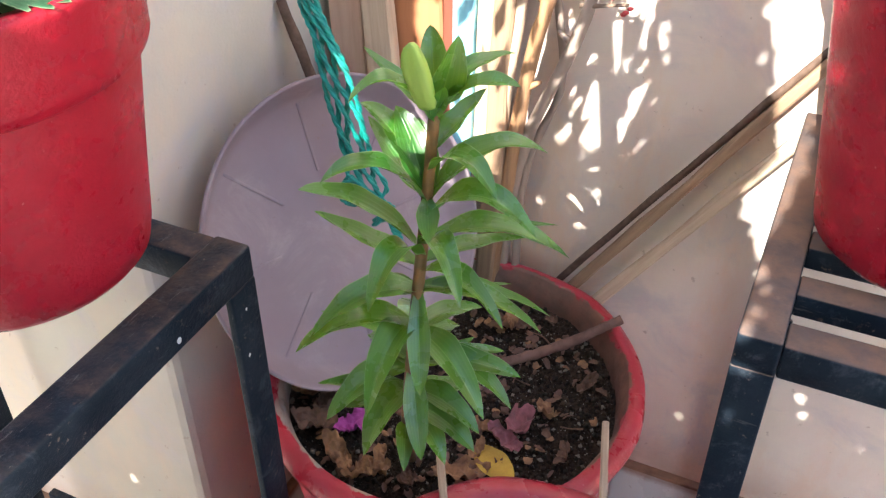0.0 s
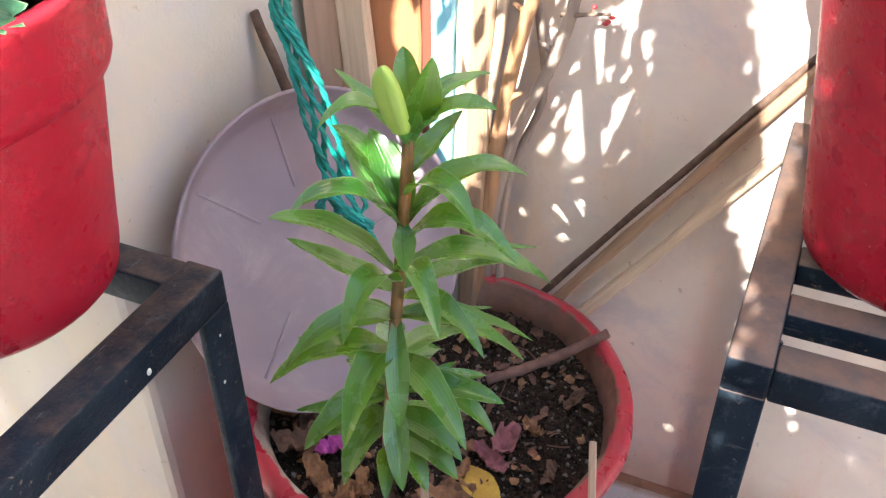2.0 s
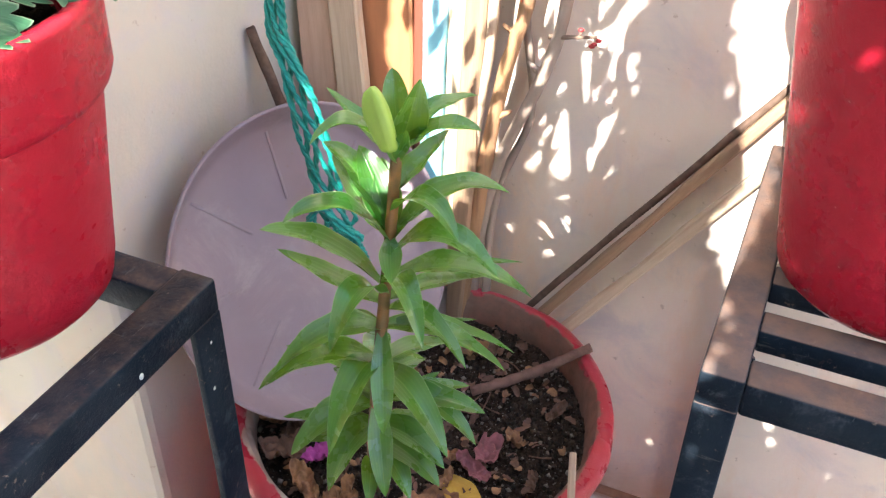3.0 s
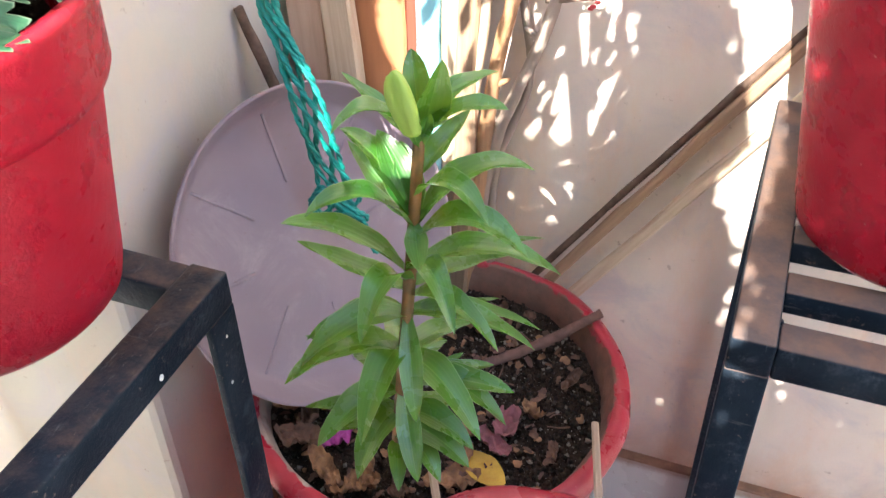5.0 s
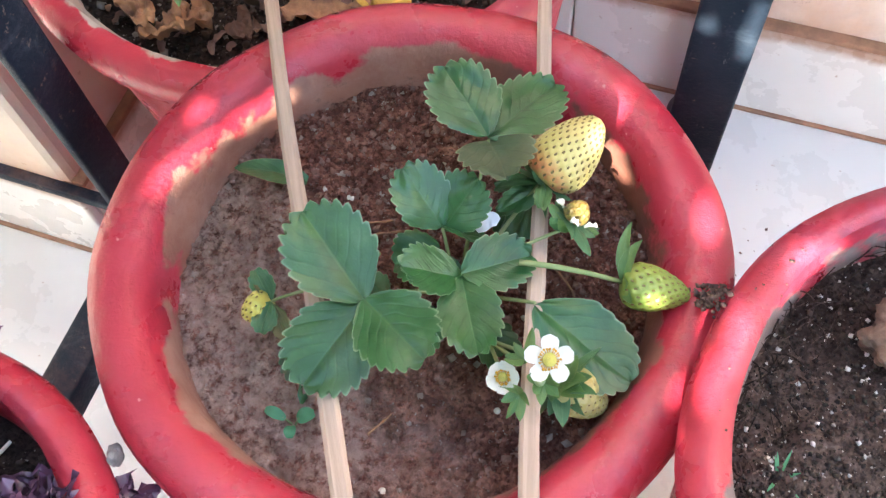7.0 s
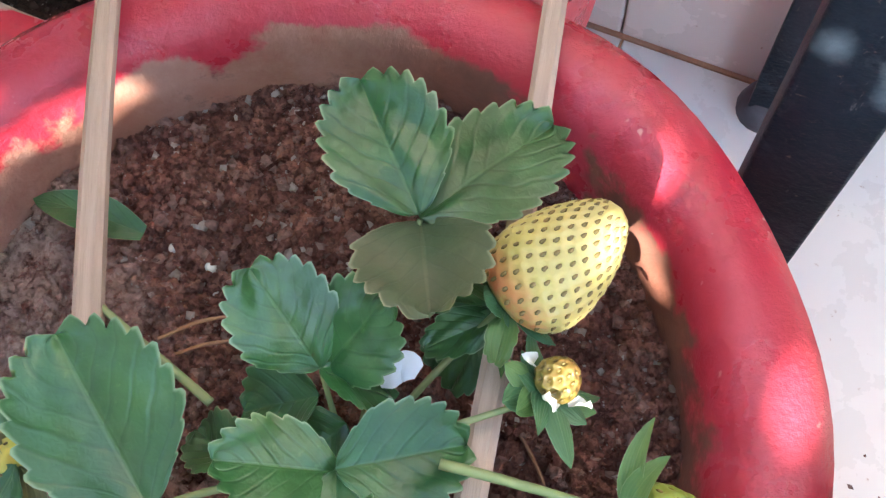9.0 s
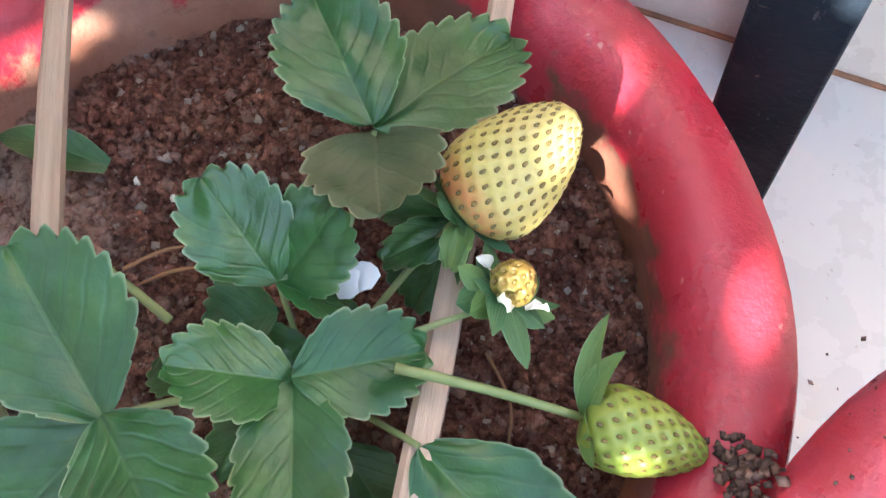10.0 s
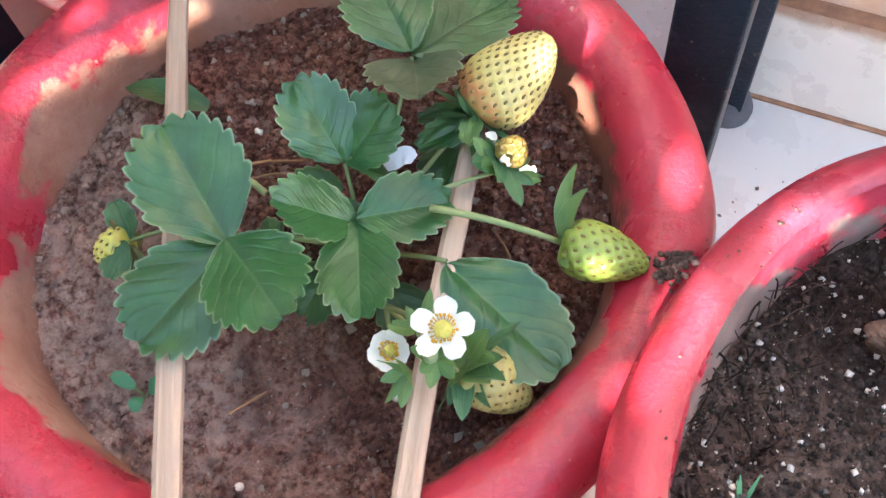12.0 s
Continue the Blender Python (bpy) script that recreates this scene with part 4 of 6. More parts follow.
    def bud(base, tip, r, name, label):
        d = tip - base
        bm = bmesh.new()
        turn = d.to_track_quat("Z", "Y").to_matrix()
        rows, n = [], 24
        for k in range(17):
            s = k / 16
            rr = r * (0.50 + 0.50 * math.sin(math.pi * min(1.0, 0.12 + s * 0.66))) * (1 - s ** 6) ** 0.55 + 0.0006
            ring = []
            for j in range(n):
                a = 2 * math.pi * j / n
                w = 1 + 0.14 * math.cos(3 * a) * (0.3 + s) + 0.05 * math.cos(6 * a) - 0.20 * max(0.0, math.cos(3 * a + 3.14)) ** 8
                ring.append(bm.verts.new(base - o + turn @ Vector((rr * w * math.cos(a), rr * w * math.sin(a), s * d.length))))
            rows.append(ring)
        for p, q in zip(rows, rows[1:]):
            for j in range(n):
                bm.faces.new((p[j], p[(j + 1) % n], q[(j + 1) % n], q[j]))
        cap(bm, rows[0], False)
        cap(bm, rows[-1])
        part(name, bm, M_BUD, plant, label)

    top = STEM[-1]
    bud(top + Vector((-0.005, -0.010, 0.000)), top + Vector((-0.016, -0.019, 0.048)), 0.0080, "bud", "plump yellow-green closed bud")
    return plant


lily()


# ---- strawberry plant ----
def leaflet(bm, base, tip, half, up, teeth=8, cup=0.22, droop=0.10, pleat=0.0011, shape=1.0, deep=1.0):
    """A broad, bluntly toothed leaflet from its base to its tip; up is roughly its normal."""
    d = tip - base
    L = d.length
    d = d.normalized()
    up = (up - d * up.dot(d)).normalized()
    side = d.cross(up)
    n, m = (teeth + 2) * 4 + 1, 10
    rows, where = [], {}
    turn = base.x * 700 + base.y * 300
    for i in range(n):
        g = i / (n - 1)
        s = 0.45 * g + 0.55 * (0.5 - 0.5 * math.cos(math.pi * g))
        w = half * 1.03 * max(0.0, 1 - abs(2 * s ** (0.80 * shape) - 1) ** 2.3) ** 0.56
        w *= 0.55 + 0.45 * min(1.0, s / 0.28)
        bite = (0.0, 0.58, 1.0, 0.72)[i % 4] if g > 0.16 else 0.0
        row = []
        for j in range(-m, m + 1):
            f = j / m
            rim = max(0.0, (abs(f) - 0.70) / 0.30)
            ww = w * f + math.copysign(0.118 * deep * half * bite * rim * min(1, 2.2 - 2 * s), f)
            fwd = L * s + abs(f) ** 1.5 * half * 0.26 * math.sin(math.pi * s) + rim * bite * 0.05 * deep * L * (0.4 + s)
            run = teeth * 0.85 * s - 1.6 * abs(f)
            z = cup * w * abs(f) ** 1.25 - droop * L * s * s + pleat * (0.5 + 0.5 * math.cos(2 * math.pi * run)) * min(1, 2.5 * abs(f)) * (1.2 - abs(f))
            z += 0.0016 * noise.noise((s * 2.2 + turn, f * 1.8, 1.0)) + 0.0010 * abs(f) * math.sin(s * 9 + turn + (1.5 if f > 0 else 0))
            z -= 0.0006 * math.exp(-(f * 8) ** 2)
            row.append(bm.verts.new(base + d * fwd + side * ww + up * z))
            where[row[-1]] = (s, 0.5 + 0.5 * f)
        rows.append(row)
    for a, b in zip(rows, rows[1:]):
        for j in range(2 * m):
            bm.faces.new((a[j], a[j + 1], b[j + 1], b[j]))
    unwrap(bm, where)
    return bm


def calyx(parent, at, axis, n, length, half, spread, seed, mat=None, name="sepal"):
    """Pointed sepals round an axis; spread 0 lies along it, 1 across it, more folds back."""
    rng = random.Random(seed)
    axis = axis.normalized()
    x = axis.orthogonal().normalized()
    y = axis.cross(x)
    for k in range(n):
        a = 2 * math.pi * (k + rng.uniform(-0.25, 0.25)) / n
        out = x * math.cos(a) + y * math.sin(a)
        sp = spread * rng.uniform(0.8, 1.2)
        dirn = (axis * math.cos(sp * 1.57) + out * math.sin(sp * 1.57)).normalized()
        L = length * rng.uniform(0.6, 1.2)
        tip = at + dirn * L
        mid = at + (dirn + out * 0.5).normalized() * L * 0.5
        bm = bmesh.new()
        ribbon(bm, bezier(at, mid, tip, 8), lance(half * rng.uniform(0.8, 1.15)), 0.3, 2, rng.uniform(-0.9, 0.9), 0.0, 0.0, axis.cross(out))
        part(name, bm, mat or M_CALYX, parent)


def berry(plant, base, tip, r, mat, name, label, seeds=90, blunt=0.5, seed=1, seed_size=0.0011, slim=0.46):
    """A strawberry: a dimpled cone with rows of seeds; its mesh stands at its base, z along its axis."""
    d = Vector(tip) - Vector(base)
    L = d.length
    m = d.to_track_quat("Z", "Y").to_matrix().to_4x4()
    m.translation = Vector(base) - plant.matrix_basis.translation

    def prof(s):
        return r * 1.12 * (1 - math.exp(-(s + 0.07) * 8)) * (1 - slim * s ** 1.3) * max(0.0, 1 - s ** (3.5 + 2 * blunt)) ** 0.5 + 0.0002

    pts = []
    for k in range(seeds):
        s = 0.05 + 0.90 * ((k + 0.5) / seeds) ** 0.92
        a = k * 2.39996
        pts.append((a, s))
    nring, nrow = 72, 44
    centres = [Vector((prof(s) * math.cos(a), prof(s) * math.sin(a), s * L)) for a, s in pts]
    rows = []
    bm = bmesh.new()
    gap = 1.9 * r / math.sqrt(seeds) * 1.4
    for i in range(nrow + 1):
        s = i / nrow
        ring = []
        for j in range(nring):
            a = 2 * math.pi * j / nring
            rr = prof(s) * (1 + 0.025 * noise.noise((math.cos(a) * 2 + seed, math.sin(a) * 2, s * 3)))
            p = Vector((rr * math.cos(a), rr * math.sin(a), s * L))
            near = min((p - c).length_squared for c in centres) ** 0.5
            dent = math.exp(-(near / (gap * 0.42)) ** 2) * 0.0016
            q = Vector((p.x, p.y, 0))
            ring.append(bm.verts.new(p - (q.normalized() * dent if q.length > 1e-6 else Vector((0, 0, 0)))))
        rows.append(ring)
    for p, q in zip(rows, rows[1:]):
        for j in range(nring):
            bm.faces.new((p[j], p[(j + 1) % nring], q[(j + 1) % nring], q[j]))
    cap(bm, rows[0], False)
    cap(bm, rows[-1])
    ob = part(name, bm, mat, plant, label)
    ob.matrix_basis = m
    bm = bmesh.new()
    bmesh.ops.create_uvsphere(bm, u_segments=6, v_segments=4, radius=1.0)
    for v in bm.verts:
        v.co = Vector((v.co.x * seed_size * (0.72 - 0.22 * v.co.y), v.co.y * seed_size * 1.35, v.co.z * seed_size * 0.55))
    me = bpy.data.meshes.new("seed")
    bm.to_mesh(me)
    bm.free()
    me.polygons.foreach_set("use_smooth", [True] * len(me.polygons))
    me.materials.append(M_SEED.m)
    for (a, s), c in zip(pts, centres):
        out = Vector((math.cos(a), math.sin(a), 0.15)).normalized()
        t = Vector((-math.sin(a), math.cos(a), 0))
        mm = Matrix((t, out.cross(t), out)).transposed().to_4x4()
        mm.translation = c - out * 0.0009
        pip = new("seed", me)
        pip.parent = ob
        pip.matrix_basis = mm
    return ob


def flower(plant, at, face, size, label, seed, petals=5, cup=0.25, wide=0.178):
    o = plant.matrix_basis.translation
    face = Vector(face).normalized()
    m = face.to_track_quat("Z", "Y").to_matrix().to_4x4()
    m.translation = Vector(at) - o
    rng = random.Random(seed)
    bm, rows = lathe([(0.0005, -0.002), (size * 0.12, -0.001), (size * 0.145, 0.0008), (size * 0.125, 0.0024), (size * 0.07, 0.0034), (0.0004, 0.0038)], 20, 0.06, seed)
    pips = [(size * 0.13 * math.cos(k * 2.4) * math.sqrt(k / 50), size * 0.13 * math.sin(k * 2.4) * math.sqrt(k / 50), 0.0040 - 0.0018 * (k / 50)) for k in range(50)]
    crumbs(bm, pips, [0.0004] * 50, rng, 1.0)
    ob = part("flower", bm, M_PISTIL, plant, label)
    ob.matrix_basis = m
    bm = bmesh.new()
    for k in range(22):
        a, r = 2 * math.pi * (k + rng.uniform(-0.3, 0.3)) / 22, size * rng.uniform(0.165, 0.225)
        foot, head = Vector((math.cos(a) * size * 0.12, math.sin(a) * size * 0.12, 0.0)), Vector((math.cos(a) * r, math.sin(a) * r, rng.uniform(0.0018, 0.0032)))
        tube(bm, [foot, head], [0.0002, 0.0002], 5)
        crumbs(bm, [head], [rng.uniform(0.0007, 0.0010)], rng, 0.8)
    part("stamen_ring", bm, M_YOLK, ob, "ring of ochre stamens")
    for k in range(petals):
        a = 2 * math.pi * (k + rng.uniform(-0.06, 0.06)) / petals + seed
        out = Vector((math.cos(a), math.sin(a), 0))
        L = size * 0.5 * rng.uniform(0.92, 1.08)
        bm = bmesh.new()
        sp = bezier(out * size * 0.10, out * L * 0.6 + UP * cup * L * 0.5 * rng.uniform(0.2, 1.2), out * L + UP * cup * L, 9)
        wv = size * wide
        ribbon(bm, sp, lambda s: wv * (0.35 + 0.65 * math.sin(math.pi * (0.12 + 0.50 * s))) * (1 - s ** 6) ** 0.5 + 0.0002, 0.12, 3, rng.uniform(-0.3, 0.3), 0.12, k, out.cross(UP))
        part("petal", bm, M_PETAL, ob, "white rounded petal")
    calyx(ob, Vector((0, 0, -0.0015)), UP, 8, size * 0.42, size * 0.07, 1.05, seed)
    return ob


def strawberry_plant():
    crown = Vector((0.098, 0.445, SOIL_S))
    plant = thing("strawberry_plant", crown, "strawberry plant with pale yellow berries and white flowers", "strawberry plant")
    rng = random.Random(8)
    up = Vector((0.0, -0.05, 1.0))

    def stalk(a, b, r=0.0016, sag=0.012, mat=M_STALK, name="stalk"):
        a, b = Vector(a) - crown, Vector(b) - crown
        mid = (a + b) / 2 + UP * sag
        bm = bmesh.new()
        tube(bm, bezier(a, mid, b, 12), [0.78 * r * (1.1 - 0.3 * k / 11) for k in range(12)], 8)
        part(name, bm, mat, plant)

    def blade(base, tip, half, mat=M_STRAW, teeth=8, cup=0.2, droop=0.08, tilt=(0, 0, 0), shape=1.0, deep=1.0):
        bm = bmesh.new()
        drop = UP * (0.0022 * (len(plant.children) % 3))
        leaflet(bm, Vector(base) - crown - drop, Vector(tip) - crown - drop, half, (up + Vector(tilt)).normalized(), teeth, cup * 0.4, droop, 0.0003, shape, deep)
        part("leaflet", bm, mat, plant)

    root = crown + UP * 0.004
    # the broad leaf over the thin strip
    c = Vector((0.0529, 0.4244, 0.6019))
    stalk(root, c - UP * 0.0035, 0.0017, 0.02)
    blade(c, (0.0275, 0.4665, 0.622), 0.0205, droop=0.04, cup=0.3)
    blade(c, (0.0195, 0.3885, 0.597), 0.0215, droop=0.06, cup=0.14)
    blade(c, (0.0790, 0.3870, 0.614), 0.0185, droop=0.06)
    # the middle leaf
    c = Vector((0.1009, 0.4364, 0.5923))
    stalk(root, c - UP * 0.0035, 0.0015, 0.01)
    blade(c, (0.0742, 0.4350, 0.619), 0.0122, teeth=7, cup=0.3)
    blade(c, (0.1372, 0.4440, 0.592), 0.0142, teeth=7, cup=0.35)
    blade(c, (0.1044, 0.3925, 0.602), 0.0145, teeth=7, cup=0.3)
    # the far leaf beside the large berry
    c = Vector((0.1232, 0.5078, 0.6053))
    stalk(root, c - UP * 0.0035, 0.0015, 0.01)
    blade(c, (0.1045, 0.5500, 0.613), 0.0175, droop=0.04)
    blade(c, (0.1640, 0.5442, 0.599), 0.0172, droop=0.05)
    blade(c, (0.1280, 0.4720, 0.628), 0.0180, M_STRAW_OLD, 6, 0.7, 0.06, shape=0.8)
    # the small bright leaf
    c = Vector((0.0942, 0.4659, 0.5908))
    stalk(root, c - UP * 0.0035, 0.0014, 0.006)
    blade(c, (0.0790, 0.4850, 0.620), 0.0142, teeth=7, cup=0.12)
    blade(c, (0.1135, 0.4800, 0.613), 0.0150, teeth=7, cup=0.16)
    blade(c, (0.1160, 0.4585, 0.586), 0.0095, teeth=5, cup=0.5, tilt=(0, 0.7, 0))
    blade((0.092, 0.4614, 0.5784), (0.066, 0.4584, 0.5714), 0.0135, teeth=6)
    blade((0.100, 0.4534, 0.5784), (0.090, 0.4464, 0.5734), 0.012, teeth=6)
    # the large smooth leaf at the near side
    stalk(root, (0.1355, 0.4181, 0.5886), 0.0015, 0.006)
    blade((0.1355, 0.4181, 0.5886), (0.1765, 0.3760, 0.583), 0.0198, teeth=8, cup=0.10, droop=0.07, deep=0.45)
    # low leaves under the berry and by the crown
    blade((0.1400, 0.4905, 0.5680), (0.1240, 0.4755, 0.5620), 0.0085, teeth=4)
    blade((0.1430, 0.4875, 0.5700), (0.1300, 0.4675, 0.5580), 0.0080, teeth=4)
    blade((0.0850, 0.4335, 0.5660), (0.0700, 0.4135, 0.5520), 0.0110, teeth=5)
    blade((0.1080, 0.4255, 0.5620), (0.1220, 0.4035, 0.5480), 0.0110, teeth=5)
    blade((0.0620, 0.4455, 0.5560), (0.0450, 0.4575, 0.5480), 0.0100, teeth=5)
    blade((0.0200, 0.4295, 0.5620), (0.0060, 0.4075, 0.5460), 0.0115, M_STRAW_OLD, 5)
    blade((0.0120, 0.4075, 0.5520), (0.0210, 0.3935, 0.5440), 0.0075, M_STRAW, 4)
    # large pale berry
    b = berry(plant, (0.1490, 0.4850, 0.592), (0.1810, 0.5063, 0.611), 0.0180, M_BERRY, "berry", "large pale yellow berry with a pink blush", 250, 1.0, 2, 0.00098, 0.50)
    calyx(b, Vector((0, 0, 0.0005)), UP, 9, 0.020, 0.0058, 1.15, 11, M_SEPAL)
    stalk(root, (0.1485, 0.4850, 0.592), 0.0016, 0.012)
    # broad leafy sepals at its base
    blade((0.1475, 0.4825, 0.594), (0.1240, 0.4730, 0.592), 0.0066, M_STRAW, 4)
    blade((0.1490, 0.4815, 0.596), (0.1450, 0.4650, 0.600), 0.0042, M_CALYX, 3)
    blade((0.1470, 0.4845, 0.592), (0.1240, 0.4890, 0.589), 0.0055, M_STRAW, 4)
    # green berry by the rim
    b = berry(plant, (0.1800, 0.4255, 0.5850), (0.2130, 0.4155, 0.5810), 0.0125, M_BERRY_GREEN, "berry", "small green berry on a long stalk", 130, 0.4, 3, 0.0009)
    calyx(b, Vector((0, 0, 0.001)), UP, 6, 0.017, 0.0044, 0.9, 21)
    for tip, half in (((0.1868, 0.4480, 0.6060), 0.0036), ((0.1905, 0.4385, 0.6035), 0.0040)):
        bm = bmesh.new()
        foot = Vector((0.1805, 0.4262, 0.5870)) - crown
        tip = Vector(tip) - crown
        ribbon(bm, bezier(foot, (foot + tip) / 2 + Vector((-0.004, 0, 0.004)), tip, 10), lance(half), 0.35, 2, 0.5)
        part("sepal", bm, M_CALYX, plant, "long upright sepal with a dry tip")
    stalk((0.1300, 0.4375, 0.596), (0.1800, 0.4255, 0.5855), 0.0019, 0.006)
    # berry under the flowers
    b = berry(plant, (0.1420, 0.3770, 0.584), (0.1640, 0.3720, 0.556), 0.0128, M_BERRY_PALE, "berry", "pale green-yellow berry below the flowers", 120, 0.8, 6, 0.0008)
    calyx(b, Vector((0, 0, 0.001)), UP, 11, 0.024, 0.0046, 0.85, 33, M_SEPAL)
    calyx(b, Vector((0, 0, -0.0008)), UP, 9, 0.016, 0.0056, 1.02, 35)
    # small berry at the dusty side
    b = berry(plant, (0.0010, 0.4420, 0.572), (-0.0150, 0.4385, 0.566), 0.0096, M_BERRY_SMALL, "berry", "small yellow-green berry with withered sepals", 50, 0.6, 7, 0.0008)
    calyx(b, Vector((0, 0, 0.001)), UP, 4, 0.015, 0.0045, 0.85, 41, M_SEPAL_DRY)
    blade((0.0010, 0.4425, 0.576), (-0.0055, 0.4580, 0.584), 0.0058, M_SEPAL, 3)
    blade((0.0020, 0.4400, 0.577), (-0.0045, 0.4250, 0.574), 0.0062, M_SEPAL, 3)
    blade((0.0020, 0.4400, 0.576), (0.0075, 0.4225, 0.571), 0.0048, M_SEPAL_DRY, 3)
    stalk((0.034, 0.4440, 0.578), (0.0015, 0.4425, 0.572), 0.0013, 0.006)
    # young berry that still holds its petals
    b = berry(plant, (0.1600, 0.4592, 0.594), (0.1665, 0.4632, 0.6030), 0.0072, M_BERRY_YOUNG, "young_berry", "young berry with shrivelled petals", 40, 0.8, 9, 0.0006)
    calyx(b, Vector((0, 0, 0.0)), UP, 9, 0.021, 0.0056, 0.92, 51, M_SEPAL)
    calyx(b, Vector((0, 0, -0.001)), UP, 6, 0.019, 0.0050, 0.98, 54)
    for k, (a, zz) in enumerate(((2.0, 0.0015), (3.4, 0.0005), (0.4, 0.002))):
        bm = bmesh.new()
        foot = Vector((0.0075 * math.cos(a), 0.0075 * math.sin(a), zz))
        aim = Vector((math.cos(a + 0.6), math.sin(a + 0.6), 0.5)) * 0.0058
        ribbon(bm, bezier(foot, foot + aim * 0.6 + UP * 0.002, foot + aim, 7), lance(0.0023), 0.9, 2, 1.2, 0.3, k)
        part("shrivelled_petal", bm, M_PETAL, b)
    stalk((0.1200, 0.4450, 0.5880), (0.1630, 0.4585, 0.5900), 0.0014, 0.003)
    # flowers
    flower(plant, (0.1360, 0.3798, 0.6110), (-0.10, -0.30, 1.0), 0.0232, "open white flower with a yellow centre", 3, 5, 0.22)
    flower(plant, (0.1150, 0.3815, 0.5900), (-0.10, -0.42, 1.0), 0.0162, "half-open white flower with a yellow centre", 5, 5, 0.50, 0.26)
    stalk((0.1108, 0.4060, 0.5760), (0.1348, 0.3810, 0.6040), 0.0014, 0.004)
    stalk((0.1108, 0.4060, 0.5760), (0.1152, 0.3825, 0.5880), 0.0013, 0.000)
    stalk((0.1038, 0.4340, 0.5610), (0.1108, 0.4060, 0.5760), 0.0016, 0.004)
    stalk((0.1108, 0.4060, 0.5760), (0.1398, 0.3740, 0.5840), 0.0014, 0.002)
    bm = bmesh.new()
    tube(bm, [Vector(p) - crown for p in spline([(0.1308, 0.3760, 0.6000), (0.1308, 0.3730, 0.6040), (0.1308, 0.3700, 0.6070)], 7)], [0.0018, 0.0025, 0.0028, 0.0028, 0.0024, 0.0017, 0.0007], 10)
    part("flower_bud", bm, M_CALYX, plant, "closed green flower bud")
    for at, aim, n, seed in (((0.1328, 0.3730, 0.6000), (0.2, -0.6, 0.8), 7, 61), ((0.1208, 0.3700, 0.5960), (-0.5, -0.6, 0.6), 6, 62), ((0.1258, 0.3860, 0.5990), (-0.3, 0.5, 0.8), 6, 63)):
        calyx(plant, Vector(at) - crown, Vector(aim), n, 0.013, 0.0030, 0.6, seed)
    # fallen petals caught among the stalks
    for k, (x, y) in enumerate(((0.1150, 0.4650), (0.1110, 0.4625))):
        bm = bmesh.new()
        sp = bezier(Vector((x, y, 0.588)) - crown, Vector((x + 0.004, y + 0.003, 0.591)) - crown, Vector((x + 0.008, y + 0.002 * k, 0.589)) - crown, 7)
        ribbon(bm, sp, lambda s: 0.0048 * math.sin(math.pi * (0.1 + 0.8 * s)) ** 0.6, 0.1, 2)
        part("fallen_petal", bm, M_PETAL_BLUE, plant)
    # pale runner stalk
    stalk((0.0600, 0.4580, 0.580), (0.0182, 0.4911, 0.5856), 0.0018, 0.004)
    return plant


strawberry_plant()


# ---- clutter in the corner behind the pots ----
def board(name, foot, head, w, t, mat, label, facing=None, bevel=0.003, seed=0.0):
    """A plank from foot to head, slightly uneven, its face towards the yard."""
    foot, head = Vector(foot), Vector(head)
    d = (head - foot).normalized()
    f = facing or -V
    f = (f - d * f.dot(d)).normalized()
    x = d.cross(f)
    m = Matrix((x, f, d)).transposed().to_4x4()
    m.translation = foot
    top = thing(name, m, label, "timber")
    bm = bmesh.new()
    L, n, rings = (head - foot).length, 18, []
    for k in range(n):
        z = L * k / (n - 1)
        l = -w / 2 + 0.004 * noise.noise((z * 9 + seed, 1, 0))
        r = w / 2 + 0.004 * noise.noise((z * 9 + seed, 7, 0))
        b = 0.0015 * noise.noise((z * 7, seed, 3))
        rings.append([bm.verts.new(c) for c in ((l, -t / 2 + b, z), (r, -t / 2 + b, z), (r, t / 2 - bevel + b, z), (r - bevel, t / 2 + b, z), (l + bevel, t / 2 + b, z), (l, t / 2 - bevel + b, z))])
    for p, q in zip(rings, rings[1:]):
        for j in range(6):
            bm.faces.new((p[j], p[(j + 1) % 6], q[(j + 1) % 6], q[j]))
    cap(bm, rings[0], False)
    cap(bm, rings[-1])
    part("plank", bm, mat, top, smooth=False)
    return top


board("board", yard(-0.500, 0.985, 0), yard(-0.500, 1.005, 1.45), 0.105, 0.022, M_WOOD_RED, "reddish brown flat board standing in the corner", seed=1)
board("board", yard(-0.437, 0.992, 0), yard(-0.437, 1.012, 1.45), 0.018, 0.03, M_WOOD_RED_DARK, "dark red edge board standing in the corner", seed=2)
board("plank", yard(-0.46, 0.950, 0), yard(-0.566, 0.985, 1.40), 0.040, 0.016, M_WOOD_PALE, "pale dry plank leaning in the corner", seed=3)
board("plank", yard(-0.53, 0.955, 0), yard(-0.597, 0.995, 1.35), 0.050, 0.014, M_WOOD_PINK, "pinkish tan plank leaning in the corner", seed=4)
board("painted_strip", yard(-0.425, 0.965, 0), yard(-0.412, 1.005, 1.45), 0.030, 0.012, M_BLUE, "pale blue painted wooden strip leaning on the wall", seed=5)
board("plank", yard(-0.398, 0.975, 0), yard(-0.381, 1.008, 1.42), 0.028, 0.012, M_WOOD_PALE, "bleached pale plank in the sun", seed=6)
board("plank", yard(-0.385, 0.955, 0), yard(-0.352, 1.000, 1.40), 0.026, 0.014, M_WOOD, "grey weathered plank leaning on the wall", seed=8)


